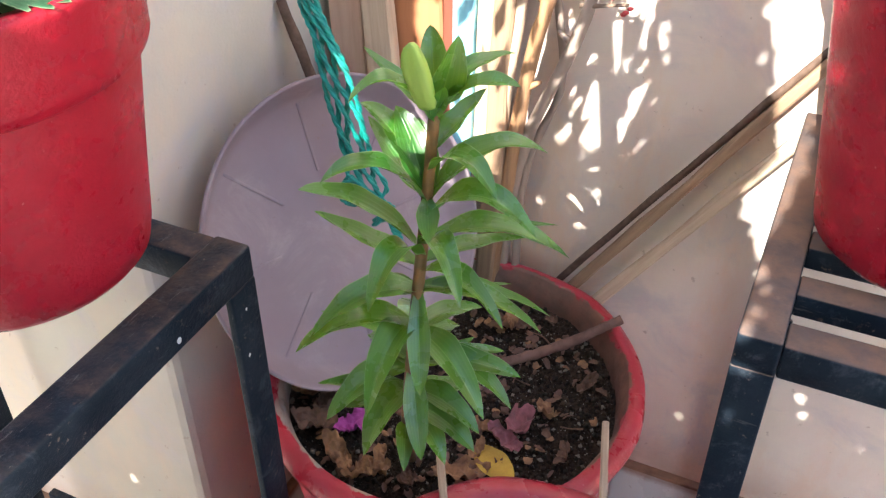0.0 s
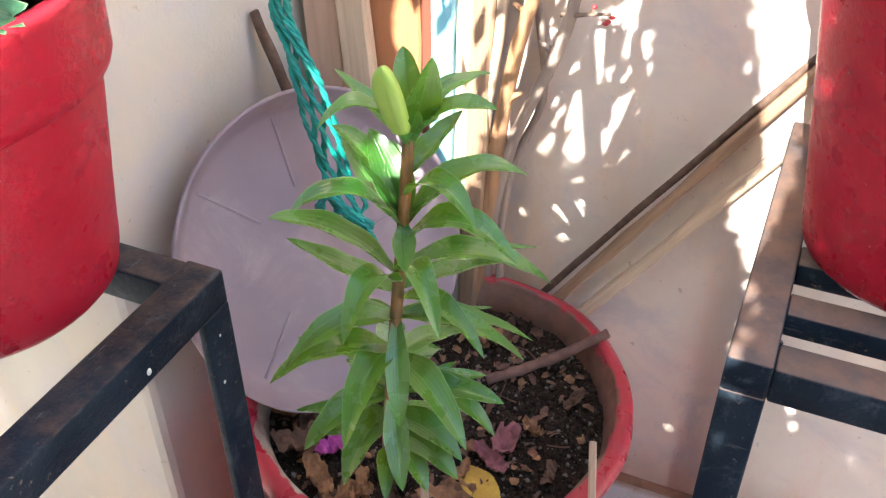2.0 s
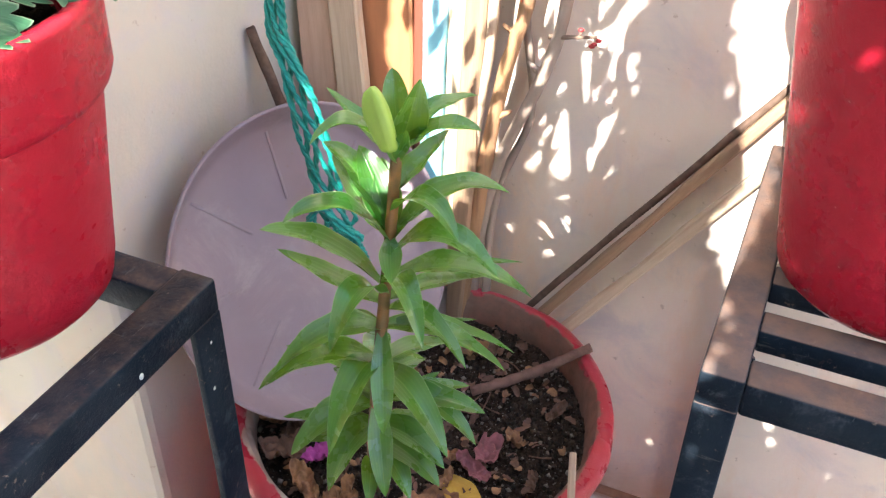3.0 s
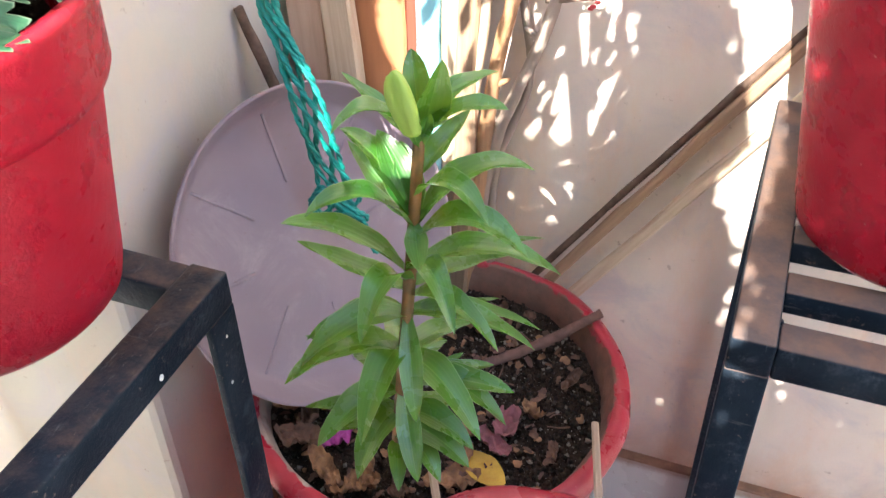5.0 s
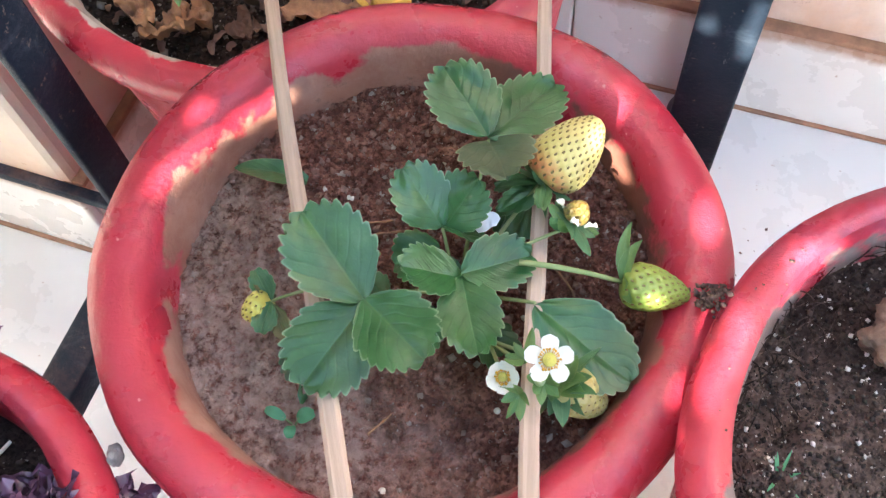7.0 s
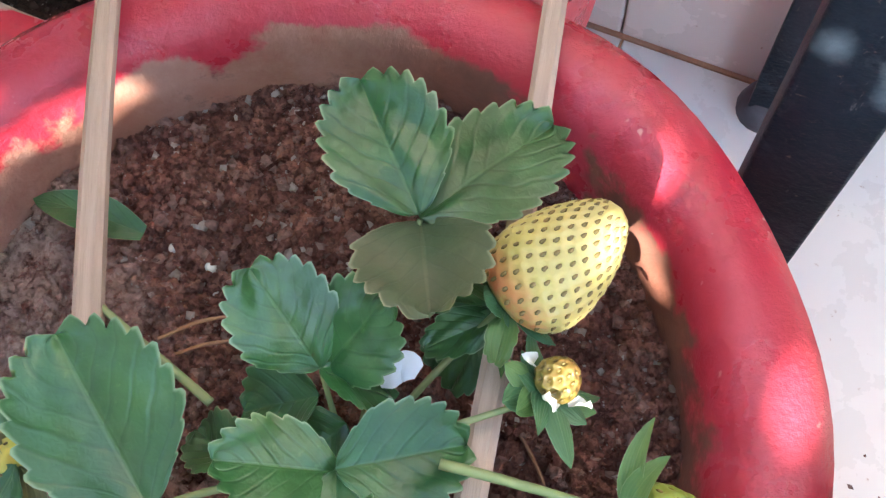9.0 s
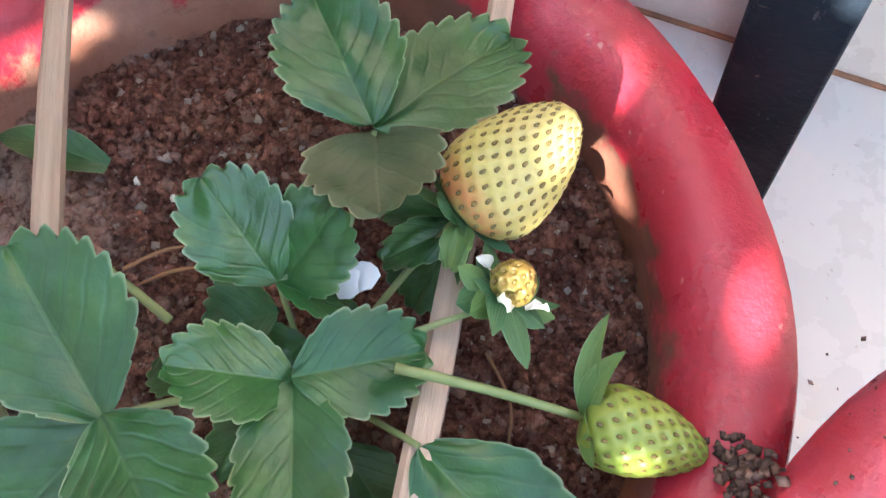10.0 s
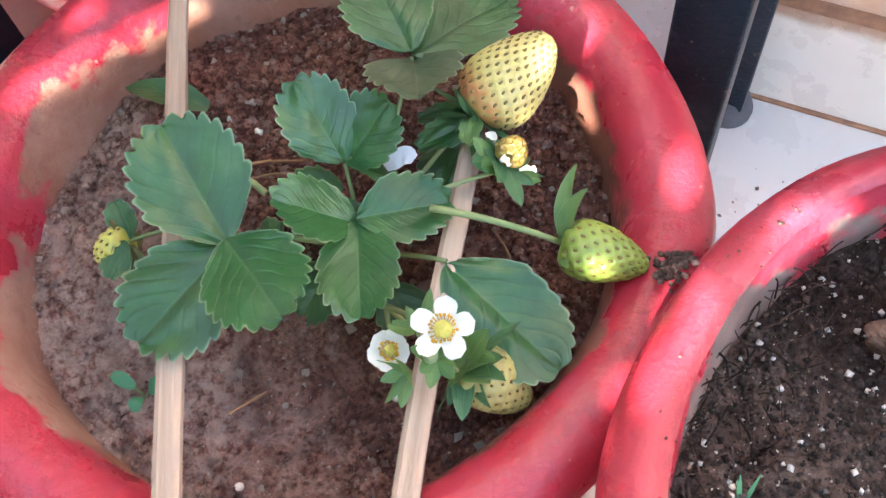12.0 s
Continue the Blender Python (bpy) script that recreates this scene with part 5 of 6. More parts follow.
def woody(name, pts, r0, r1, mat, label, category="branch", knots=()):
    pts = [Vector(p) for p in pts]
    o = pts[0]
    top = thing(name, o, label, category)
    bm = bmesh.new()
    sp = [p - o for p in spline(pts, 30)]
    tube(bm, sp, [r0 + (r1 - r0) * k / 29 for k in range(30)], 10, 0.85, 0.35, r0 * 900)
    part("stem", bm, mat, top)
    for k, side in knots:
        bm = bmesh.new()
        p = sp[k]
        tube(bm, [p, p + side * 0.5, p + side], [r1 * 0.7, r1 * 0.5, r1 * 0.25], 7, 1, 0.3)
        part("spur", bm, mat, top)
    return top


woody("branch", [yard(-0.36, 0.97, 0), yard(-0.37, 0.975, 0.4), yard(-0.349, 0.985, 0.69), yard(-0.326, 0.99, 0.865), yard(-0.303, 1.0, 0.98), yard(-0.27, 1.0, 1.3)], 0.012, 0.008, M_WOOD_ORANGE, "orange-brown split branch leaning on the wall", knots=((15, U * 0.02 + UP * 0.012), (20, -U * 0.018 + UP * 0.01)))
woody("branch", [yard(-0.37, 0.99, 0), yard(-0.36, 0.99, 0.45), yard(-0.338, 0.995, 0.70), yard(-0.280, 1.0, 0.872), yard(-0.262, 1.005, 0.97), yard(-0.23, 1.01, 1.3)], 0.010, 0.0075, M_STEM_GREY, "grey-brown woody climber stem against the wall", knots=((17, -U * 0.02 + UP * 0.015),))
woody("branch", [yard(-0.38, 0.985, 0), yard(-0.375, 0.985, 0.5), yard(-0.359, 0.985, 0.78), yard(-0.345, 0.99, 0.93), yard(-0.335, 1.0, 1.3)], 0.009, 0.007, M_WOOD_PALE, "pale barkless branch in the sun", knots=((16, -U * 0.025 + UP * 0.004), (19, -U * 0.02 + UP * 0.012)))
woody("branch", [yard(-0.335, 0.985, 0.35), yard(-0.335, 1.0, 0.66), yard(-0.30, 1.02, 0.80), yard(-0.315, 1.02, 0.95), yard(-0.30, 1.02, 1.2)], 0.006, 0.005, M_STEM_GREY, "thin bent grey twig against the wall")


def budded_twig():
    a = yard(-0.280, 1.0, 0.912)
    top = thing("budded_twig", a, "short brown twig with small red buds", "twig")
    bm = bmesh.new()
    pts = [Vector((0, 0, 0)), U * 0.025 + UP * 0.004, U * 0.056 + UP * 0.010]
    tube(bm, spline(pts, 10), [0.0032 - 0.0014 * k / 9 for k in range(10)], 7, 1, 0.3)
    tube(bm, spline([U * 0.034 + UP * 0.005, U * 0.037 + UP * 0.013], 4), 0.0012, 6)
    part("stem", bm, M_BARK, top)
    m = simple("red_bud", (0.55, 0.05, 0.05), (0.42, 0.03, 0.04), 200, 0.5)
    for p in (U * 0.054 + UP * 0.002 - V * 0.003, U * 0.058 + UP * 0.006, U * 0.037 + UP * 0.015, U * 0.051 - UP * 0.002):
        bm = bmesh.new()
        made = bmesh.ops.create_uvsphere(bm, u_segments=8, v_segments=6, radius=0.0030)["verts"]
        bmesh.ops.transform(bm, matrix=Matrix.Translation(p) @ Matrix.Diagonal((1.3, 1, 0.8, 1)), verts=made)
        part("bud", bm, m, top, "small red bud")


budded_twig()

# rods leaning along the back wall
board("batten", yard(-0.585, 1.005, 0.0), yard(0.19, 1.028, 1.185), 0.014, 0.010, M_WOOD, "thin brown batten leaning along the wall", seed=11)
board("batten", yard(-0.548, 1.005, 0.0), yard(0.237, 1.030, 1.165), 0.017, 0.008, M_WOOD_PALE, "pale split batten leaning along the wall", seed=12)
woody("rod", [yard(-0.615 + 0.02, 1.012, 0.01), yard(-0.279, 1.022, 0.500), yard(-0.05, 1.028, 0.838), yard(0.17, 1.034, 1.16)], 0.0055, 0.0055, M_RUST, "thin dark rusty rod leaning along the wall", "rod")
woody("rod", [yard(-0.43, 0.99, 0.01), yard(-0.50, 0.955, 0.31), yard(-0.557, 0.915, 0.68), yard(-0.606, 0.886, 0.905)], 0.0080, 0.0068, M_RUST, "stout rusty iron rod leaning into the corner", "rod")


def rope():
    top_at = yard(-0.510, 0.800, 0.995)
    top = thing("rope", top_at, "bundle of teal plastic rope hanging over the saucer", "rope")
    rng = random.Random(12)
    mid = [(-0.51, 0.8, 0.995), (-0.511, 0.8, 0.954), (-0.496, 0.795, 0.921), (-0.478, 0.787, 0.883), (-0.467, 0.787, 0.838), (-0.464, 0.8, 0.782), (-0.452, 0.8, 0.74)]
    tail = [(-0.431, 0.8, 0.711), (-0.419, 0.8, 0.694), (-0.413, 0.8, 0.675)]
    loop = [(-0.469, 0.795, 0.713), (-0.484, 0.795, 0.728), (-0.469, 0.795, 0.748), (-0.442, 0.795, 0.734), (-0.423, 0.795, 0.719), (-0.44, 0.795, 0.698)]
    for k in range(6):
        turn = k * 1.05
        pts = []
        for i, (u, v, z) in enumerate(mid):
            w = 0.0115 * (0.7 + 0.2 * i)
            swing = turn + i * 0.9
            pts.append(yard(u + w * math.cos(swing) + rng.uniform(-0.003, 0.003), v + 0.004 * math.sin(swing), z) - top_at)
        for u, v, z in (loop if k % 2 else tail):
            pts.append(yard(u + rng.uniform(-0.005, 0.005), v - 0.003 * k / 3, z + rng.uniform(-0.004, 0.004)) - top_at)
        sp = spline(pts, 120)
        for h in (0, math.pi):
            bm = bmesh.new()
            tw = []
            for i, p in enumerate(sp):
                a = i * 0.85 + h
                tw.append(p + (U * math.cos(a) + V * math.sin(a)) * 0.0015)
            tube(bm, tw, 0.0020, 6)
            part("strand", bm, M_ROPE, top)


rope()


# ---- things lying in the lily pot ----
def crumpled(name, at, size, mat, label, seed, lobes=5, curl=0.5, rz=0.0, long=1.3):
    """A dry leaf or petal: a small sheet, rolled up at its sides, creased and torn at the edge."""
    rng = random.Random(seed)
    tip = 22 * min(1.0, curl)
    top = thing(name, Matrix.Translation(Vector(at) + UP * size * 0.10 * min(1.0, curl)) @ pose(0, 0, 0, rng.uniform(-tip, tip), rng.uniform(-tip, tip), rz), label, "fallen leaf")
    bm = bmesh.new()
    n, m, rows = 22, 9, []
    for i in range(n):
        s = i / (n - 1)
        w = size * (0.42 if curl > 0.2 else 0.5) * (math.sin(math.pi * (0.05 + 0.9 * s)) ** 0.8) * (1 + 0.45 * curl * noise.noise((s * 4.1, seed, 0.5)))
        row = []
        for j in range(-m, m + 1):
            f = j / m
            tear = 1 + min(curl, 1.0) * 0.35 * abs(f) ** 3 * noise.noise((s * 4.5 + seed, f * 2, 4))
            y = w * f * tear
            bend = max(0.15, curl * (1.3 + 1.6 * noise.noise((s * 2.2 + seed, 3.0 if f > 0 else 8.0, 1)))) * 2.2 / size
            y, z = math.sin(min(1.5, abs(y) * bend)) / bend * (1 if f > 0 else -1), (1 - math.cos(min(1.9, abs(y) * bend))) / bend
            x = size * long * (s - 0.5) * (1 - 0.2 * curl)
            crease = 0.5 - abs(noise.noise((x / size * 3.2 + seed, y / size * 3.2, seed)))
            z += min(curl, 1.2) * size * (0.9 * (s - 0.5) ** 2 + 0.30 * crease + 0.16 * noise.noise((x / size * 8 + seed, y / size * 8, seed)))
            row.append(bm.verts.new((x, y, z + 0.03 * curl * size)))
        rows.append(row)
    for a, b in zip(rows, rows[1:]):
        for j in range(2 * m):
            bm.faces.new((a[j], a[j + 1], b[j + 1], b[j]))
    part("blade", bm, mat, top)
    return top


M_TWIG = simple("dark_red_brown_twig", (0.10, 0.05, 0.04), (0.17, 0.09, 0.07), 60, 0.85, 0.7, 180, 0.002)
LZ = SOIL_L + 0.004
for k, (x, y, size, kind, rz, curl) in enumerate((
        (0.087, 0.943, 0.040, 0, 20, 0.7), (0.118, 0.960, 0.032, 1, 70, 0.6), (0.134, 0.786, 0.034, 0, 120, 0.8), (0.096, 0.772, 0.045, 3, 60, 0.5),
        (0.078, 0.745, 0.040, 3, 140, 0.7), (0.066, 0.715, 0.036, 2, 125, 0.12), (0.048, 0.732, 0.026, 0, 60, 0.6), (-0.099, 0.771, 0.040, 4, 30, 0.6),
        (-0.142, 0.764, 0.048, 1, -20, 0.7), (-0.112, 0.725, 0.045, 0, -60, 0.6), (0.028, 0.700, 0.048, 0, 10, 0.4), (-0.060, 0.705, 0.040, 0, 80, 0.7), (0.187, 0.838, 0.030, 1, 40, 0.8), (-0.085, 0.700, 0.034, 0, 30, 0.7), (-0.030, 0.688, 0.030, 1, 100, 0.6),
        (-0.130, 0.795, 0.034, 1, 60, 0.7), (0.060, 0.765, 0.030, 0, -30, 0.7), (-0.160, 0.830, 0.030, 0, 10, 0.6), (0.150, 0.735, 0.026, 1, 75, 0.8))):
    crumpled("petal" if kind > 2 else "dry_leaf", (x, y, LZ + hl(x - POT_L.x, y - POT_L.y)), size, M_DRY[kind],
             ("curled tan dry leaf on the dark soil", "brown withered leaf on the dark soil", "yellow fallen leaf lying on the soil", "crumpled faded pink bougainvillea petals", "bright magenta petal by the lily")[kind], k + 3, rz=rz, curl=curl if kind == 2 else curl * 2.1, long=1.9 if kind == 2 else 1.7)
woody("twig", [(0.083, 0.872, LZ + 0.010), (0.16, 0.889, LZ + 0.026), (0.236, 0.911, Z_L + 0.019)], 0.0066, 0.0062, M_TWIG, "thick brown dry twig propped on the pot rim", "twig")
for k in range(9):
    rng = random.Random(60 + k)
    x, y = POT_L.x + rng.uniform(0.02, 0.15), POT_L.y + rng.uniform(-0.1, 0.1)
    a = rng.uniform(0, 3.1)
    d = Vector((math.cos(a), math.sin(a), 0)) * rng.uniform(0.01, 0.025)
    p = Vector((x, y, LZ + hl(x - POT_L.x, y - POT_L.y) + 0.001))
    woody("twig", [p - d, p + UP * 0.002 + d.orthogonal() * 0.12, p + d], 0.0011, 0.0008, M_DRY[1], "tiny dry stalk lying on the soil", "twig")


def litter():
    """Shreds of dead leaf strewn on the moist soil."""
    rng = random.Random(77)
    top = thing("leaf_litter", POT_L + UP * LZ, "shreds of dead brown leaves on the moist soil", "leaf litter", 0, "", "stuff")
    for mat, count in ((M_DRY[1], 130), (M_DRY[0], 60), (M_TWIG, 90)):
        bm = bmesh.new()
        for _ in range(count):
            a, r = rng.uniform(0, 6.28), 0.19 * math.sqrt(rng.random())
            x, y = r * math.cos(a), r * math.sin(a)
            L, w = rng.uniform(0.006, 0.018), rng.uniform(0.002, 0.006)
            t = rng.uniform(0, 6.28)
            d = Vector((math.cos(t), math.sin(t), rng.uniform(-0.2, 0.5))) * L
            p = Vector((x, y, hl(x, y) + 0.001))
            ribbon(bm, bezier(p - d * 0.5, p + UP * rng.uniform(0.001, 0.006), p + d * 0.5, 6), lambda s: w * math.sin(math.pi * (0.1 + 0.8 * s)) ** 0.6, rng.uniform(-0.5, 0.9), 2, rng.uniform(-1, 1), 0.3, t)
        part("shred", bm, mat, top)


litter()


# ---- small things on the strawberry soil ----
def on_soil(x, y, dz=0.0):
    return Vector((x, y, SOIL_S + hs(x - POT_S.x, y - POT_S.y) + dz))


def long_leaf():
    a, b = on_soil(0.0185, 0.5275, 0.004), on_soil(-0.024, 0.541, 0.014)
    top = thing("fallen_leaf", a, "grey-green lance-shaped leaf lying on the soil", "leaf")
    bm = bmesh.new()
    ribbon(bm, bezier(Vector((0, 0, 0)), (b - a) * 0.5 + UP * 0.008, b - a, 12), lance(0.0085), 0.25, 3)
    part("blade", bm, M_STRAW, top)


long_leaf()


def seedling():
    a = on_soil(0.006, 0.3845, 0.0)
    top = thing("seedling", a, "tiny green seedling with rounded leaves", "seedling")
    for x, y, w in ((-0.0135, 0.008, 0.003), (0.012, 0.003, 0.0042), (-0.001, -0.009, 0.0032)):
        tip = Vector((x, y, 0.007))
        bm = bmesh.new()
        ribbon(bm, bezier(tip * 0.25 + UP * 0.004, tip * 0.6 + UP * 0.006, tip, 8), lambda s: w * math.sin(math.pi * (0.08 + 0.84 * s)) ** 0.6, 0.15, 2)
        part("leaf", bm, M_HERB, top)
        bm = bmesh.new()
        tube(bm, [Vector((0, 0, -0.002)), tip * 0.2 + UP * 0.002, tip * 0.35 + UP * 0.004], 0.0006, 6)
        part("stalk", bm, M_STALK, top)


seedling()
M_PEBBLE = simple("whitish_pebble", (0.62, 0.56, 0.48), (0.5, 0.44, 0.38), 120, 0.8)
for k, (x, y, s) in enumerate(((0.042, 0.5173, 0.0022), (0.112, 0.379, 0.0019), (0.028, 0.524, 0.0019), (0.010, 0.47, 0.0021), (0.05, 0.345, 0.0020))):
    top = thing("pebble", on_soil(x, y, s * 0.3), "small pale pebble on the soil", "pebble")
    bm = bmesh.new()
    bmesh.ops.create_icosphere(bm, subdivisions=2, radius=s)
    for v in bm.verts:
        v.co *= 1 + 0.25 * noise.noise(v.co * 300 + Vector((k, 0, 0)))
    part("stone", bm, M_PEBBLE, top)
for k, pts in enumerate(((( 0.028, 0.489, 0.002), (0.045, 0.495, 0.006), (0.066, 0.500, 0.003)), ((0.034, 0.484, 0.002), (0.05, 0.486, 0.008), (0.075, 0.489, 0.004)), ((0.045, 0.372, 0.012), (0.053, 0.379, 0.006), (0.057, 0.384, 0.002)), ((0.146, 0.47, 0.002), (0.16, 0.44, 0.006), (0.158, 0.42, 0.003)))):
    woody("twig", [on_soil(*p) for p in pts], 0.0007, 0.0006, M_DRY[0], "thin straw-coloured dry stalk on the soil", "twig")


def rim_top(x, y):
    """Height of the red lips where the strawberry pot and the pot of grey soil touch."""
    best = 0.0
    for p, R, z in ((POT_S, R_S, Z_S), (POT_R, R_R, Z_R)):
        r = math.hypot(x - p.x, y - p.y)
        across = (r - (R - 0.018)) / 0.020
        best = max(best, z + 0.007 - 0.014 * across * across)
    return best


def spill(at, n, spread, size, seed, label):
    rng = random.Random(seed)
    o = Vector((at[0], at[1], rim_top(at[0], at[1])))
    top = thing("spilled_soil", o, label, "soil", 0, "", "stuff")
    bm = bmesh.new()
    places = []
    for _ in range(n):
        x, y = rng.gauss(0, spread * 0.8), rng.gauss(0, spread * 1.3)
        places.append((x, y, rim_top(o.x + x, o.y + y) - o.z + size * 0.2))
    crumbs(bm, places, [size * rng.uniform(0.3, 1.0) for _ in range(n)], rng)
    part("lumps", bm, M_CRUMB_SPILT, top)


spill((0.2195, 0.41), 110, 0.0036, 0.0026, 5, "dark crumbs of soil spilled where two rims meet")

spill((0.252, 0.418), 26, 0.011, 0.0012, 9, "scattered soil crumbs on the lip of a red pot")
spill((0.216, 0.345), 22, 0.009, 0.0011, 12, "soil crumbs in the groove between two red lips")

top = thing("mortar_lump", Vector((-0.0800, 0.3725, 0.562)), "grey lump of mortar stuck between two pot lips", "mortar")
bm = bmesh.new()
bmesh.ops.create_icosphere(bm, subdivisions=4, radius=0.0046)
for v in bm.verts:
    v.co = Vector((v.co.x * 0.8, v.co.y * 1.2, v.co.z * 1.1)) * (1 + 0.35 * noise.fractal(v.co * 160, 0.8, 2.0, 4))
part("lump", bm, simple("grey_mortar", (0.26, 0.235, 0.22), (0.12, 0.105, 0.10), 160, 0.9, 0.8, 400), top)

# ---- the pot of grey soil ----
top = thing("clod", Vector((0.319, 0.379, 0.582)), "dry brown clod with root fibres", "clod")
bm = bmesh.new()
bmesh.ops.create_icosphere(bm, subdivisions=5, radius=0.024)
for v in bm.verts:
    v.co = Vector((v.co.x * 1.15, v.co.y * 0.85, v.co.z * 0.6)) * (1 + 0.30 * noise.fractal(v.co * 60, 0.8, 2.0, 6))
part("lump", bm, simple("brown_clod", (0.21, 0.135, 0.090), (0.055, 0.034, 0.026), 45, 0.95, 1.0, 160, 0.005), top)


def weed(at, seed, n=7, size=0.022):
    rng = random.Random(seed)
    top = thing("weed", Vector(at), "small feathery green weed sprouting from the soil", "weed")
    for k in range(n):
        a = rng.uniform(0, 6.3)
        tip = Vector((math.cos(a), math.sin(a), rng.uniform(0.3, 1.0))) * size * rng.uniform(0.6, 1.1)
        bm = bmesh.new()
        ribbon(bm, bezier(Vector((0, 0, 0)), tip * 0.5 + UP * size * 0.3, tip, 8), lance(size * 0.07), 0.2, 1)
        part("leaf", bm, M_HERB, top)


def root_fibres():
    """Thin dead roots and husks in the dark soil, thickest along the edge."""
    rng = random.Random(91)
    top = thing("root_fibres", POT_R + UP * 0.577, "thin dead roots tangled in the dark soil", "roots", 0, "", "stuff")
    for mat, count in ((M_SOIL_WET, 150), (M_SOIL_GREY, 120)):
        bm = bmesh.new()
        for _ in range(count):
            a, r = rng.uniform(1.6, 4.2), 0.1385 * (1 - 0.22 * rng.random() ** 2)
            p = Vector((r * math.cos(a), r * math.sin(a), 0.002 + 0.010 * max(0.0, r / 0.135 - 0.85) / 0.15 * rng.random()))
            t = a + 1.57 + rng.gauss(0, 0.7)
            d = Vector((math.cos(t), math.sin(t), rng.uniform(-0.1, 0.25))) * rng.uniform(0.003, 0.009)
            tube(bm, spline([p - d, p + UP * rng.uniform(0, 0.004) + d.orthogonal() * rng.uniform(-0.2, 0.2), p + d], 6), rng.uniform(0.00015, 0.00045), 5)
        part("root", bm, mat, top)


root_fibres()
weed((0.232, 0.322, 0.578), 3, 6, 0.013)
weed((0.318, 0.335, 0.580), 6, 5, 0.010)


# ---- frilled lettuce ----
def frilled_leaf(base, out, reach, rise, spread, seed):
    """A fan-shaped leaf whose margin is gathered into lobes and fine ruffles."""
    side = out.cross(UP).normalized()
    bm = bmesh.new()
    n, m, rows = 72, 14, []
    for i in range(n + 1):
        q = 2 * i / n - 1
        th = q * spread
        row = []
        for k in range(m + 1):
            s = k / m
            ruff = s ** 1.8
            r = reach * s * (1 + 0.12 * noise.noise((q * 5, seed, 3))) * (1 - 0.25 * q * q)
            p = base + out * r * math.cos(th) + side * r * math.sin(th) + UP * (rise * s ** 0.9 * (1 - 0.25 * abs(q)) - 0.20 * reach * s ** 4)
            w = Vector((q * 8, s * 3.2, seed * 7.3))
            p += (noise.noise_vector(w * 0.8) * 0.010 + noise.noise_vector(w * 2.0) * 0.009 + noise.noise_vector(w * 4.5) * 0.004) * ruff
            row.append(bm.verts.new(p))
        rows.append(row)
    for a, b in zip(rows, rows[1:]):
        for k in range(m):
            bm.faces.new((a[k], a[k + 1], b[k + 1], b[k]))
    return bm


def lettuce(at, leaves, label):
    top = thing("lettuce", at, label, "lettuce")
    for k, (az, reach, rise, spread, lift) in enumerate(leaves):
        a = radians(az)
        out = Vector((math.cos(a), math.sin(a), 0))
        shift = Vector((noise.noise((k * 3.1, 1, 2)), noise.noise((k * 3.1, 5, 7)), 0)) * reach * 0.9
        bm = frilled_leaf(out * 0.004 + shift + UP * lift, out, reach, rise, spread, k * 1.7 + 1)
        part("leaf", bm, M_LETTUCE if k % 9 != 5 else M_LETTUCE_GREEN, top)


def rosette(n, reach, rise, seed):
    """Leaves of a lettuce head: low and wide outside, steep inside."""
    rng = random.Random(seed)
    rows = []
    for k in range(n):
        f = k / (n - 1)
        rows.append((k * 137.5 + rng.uniform(-12, 12), reach * (1.0 - 0.55 * f) * rng.uniform(0.6, 1.05), rise * (0.5 + 0.5 * f) * rng.uniform(0.7, 1.2), rng.uniform(0.7, 0.95), 0.016 * f))
    return rows


lettuce(Vector((-0.242, 0.392, 0.540)), rosette(80, 0.085, 0.072, 3), "frilled dark purple lettuce in a red pot")
lettuce(Vector((-0.106, 0.330, 0.538)), rosette(30, 0.040, 0.042, 5), "smaller frilled purple lettuce near the pot rim")
lettuce(Vector((-0.196, 0.275, 0.537)), rosette(44, 0.062, 0.045, 8), "young frilled purple lettuce in the same pot")
M_HUSK = simple("bleached_straw", (0.66, 0.64, 0.55), (0.52, 0.48, 0.38), 150, 0.7)
woody("dry_stalk", [(-0.161, 0.378, 0.542), (-0.154, 0.379, 0.547), (-0.146, 0.384, 0.549), (-0.142, 0.391, 0.546)], 0.0016, 0.0010, M_HUSK, "bleached bent stalk on the dark soil", "stalk")
woody("dry_stalk", [(-0.132, 0.397, 0.542), (-0.124, 0.388, 0.548), (-0.116, 0.374, 0.546)], 0.0007, 0.0006, M_HUSK, "thin straw lying on the dark soil", "stalk")


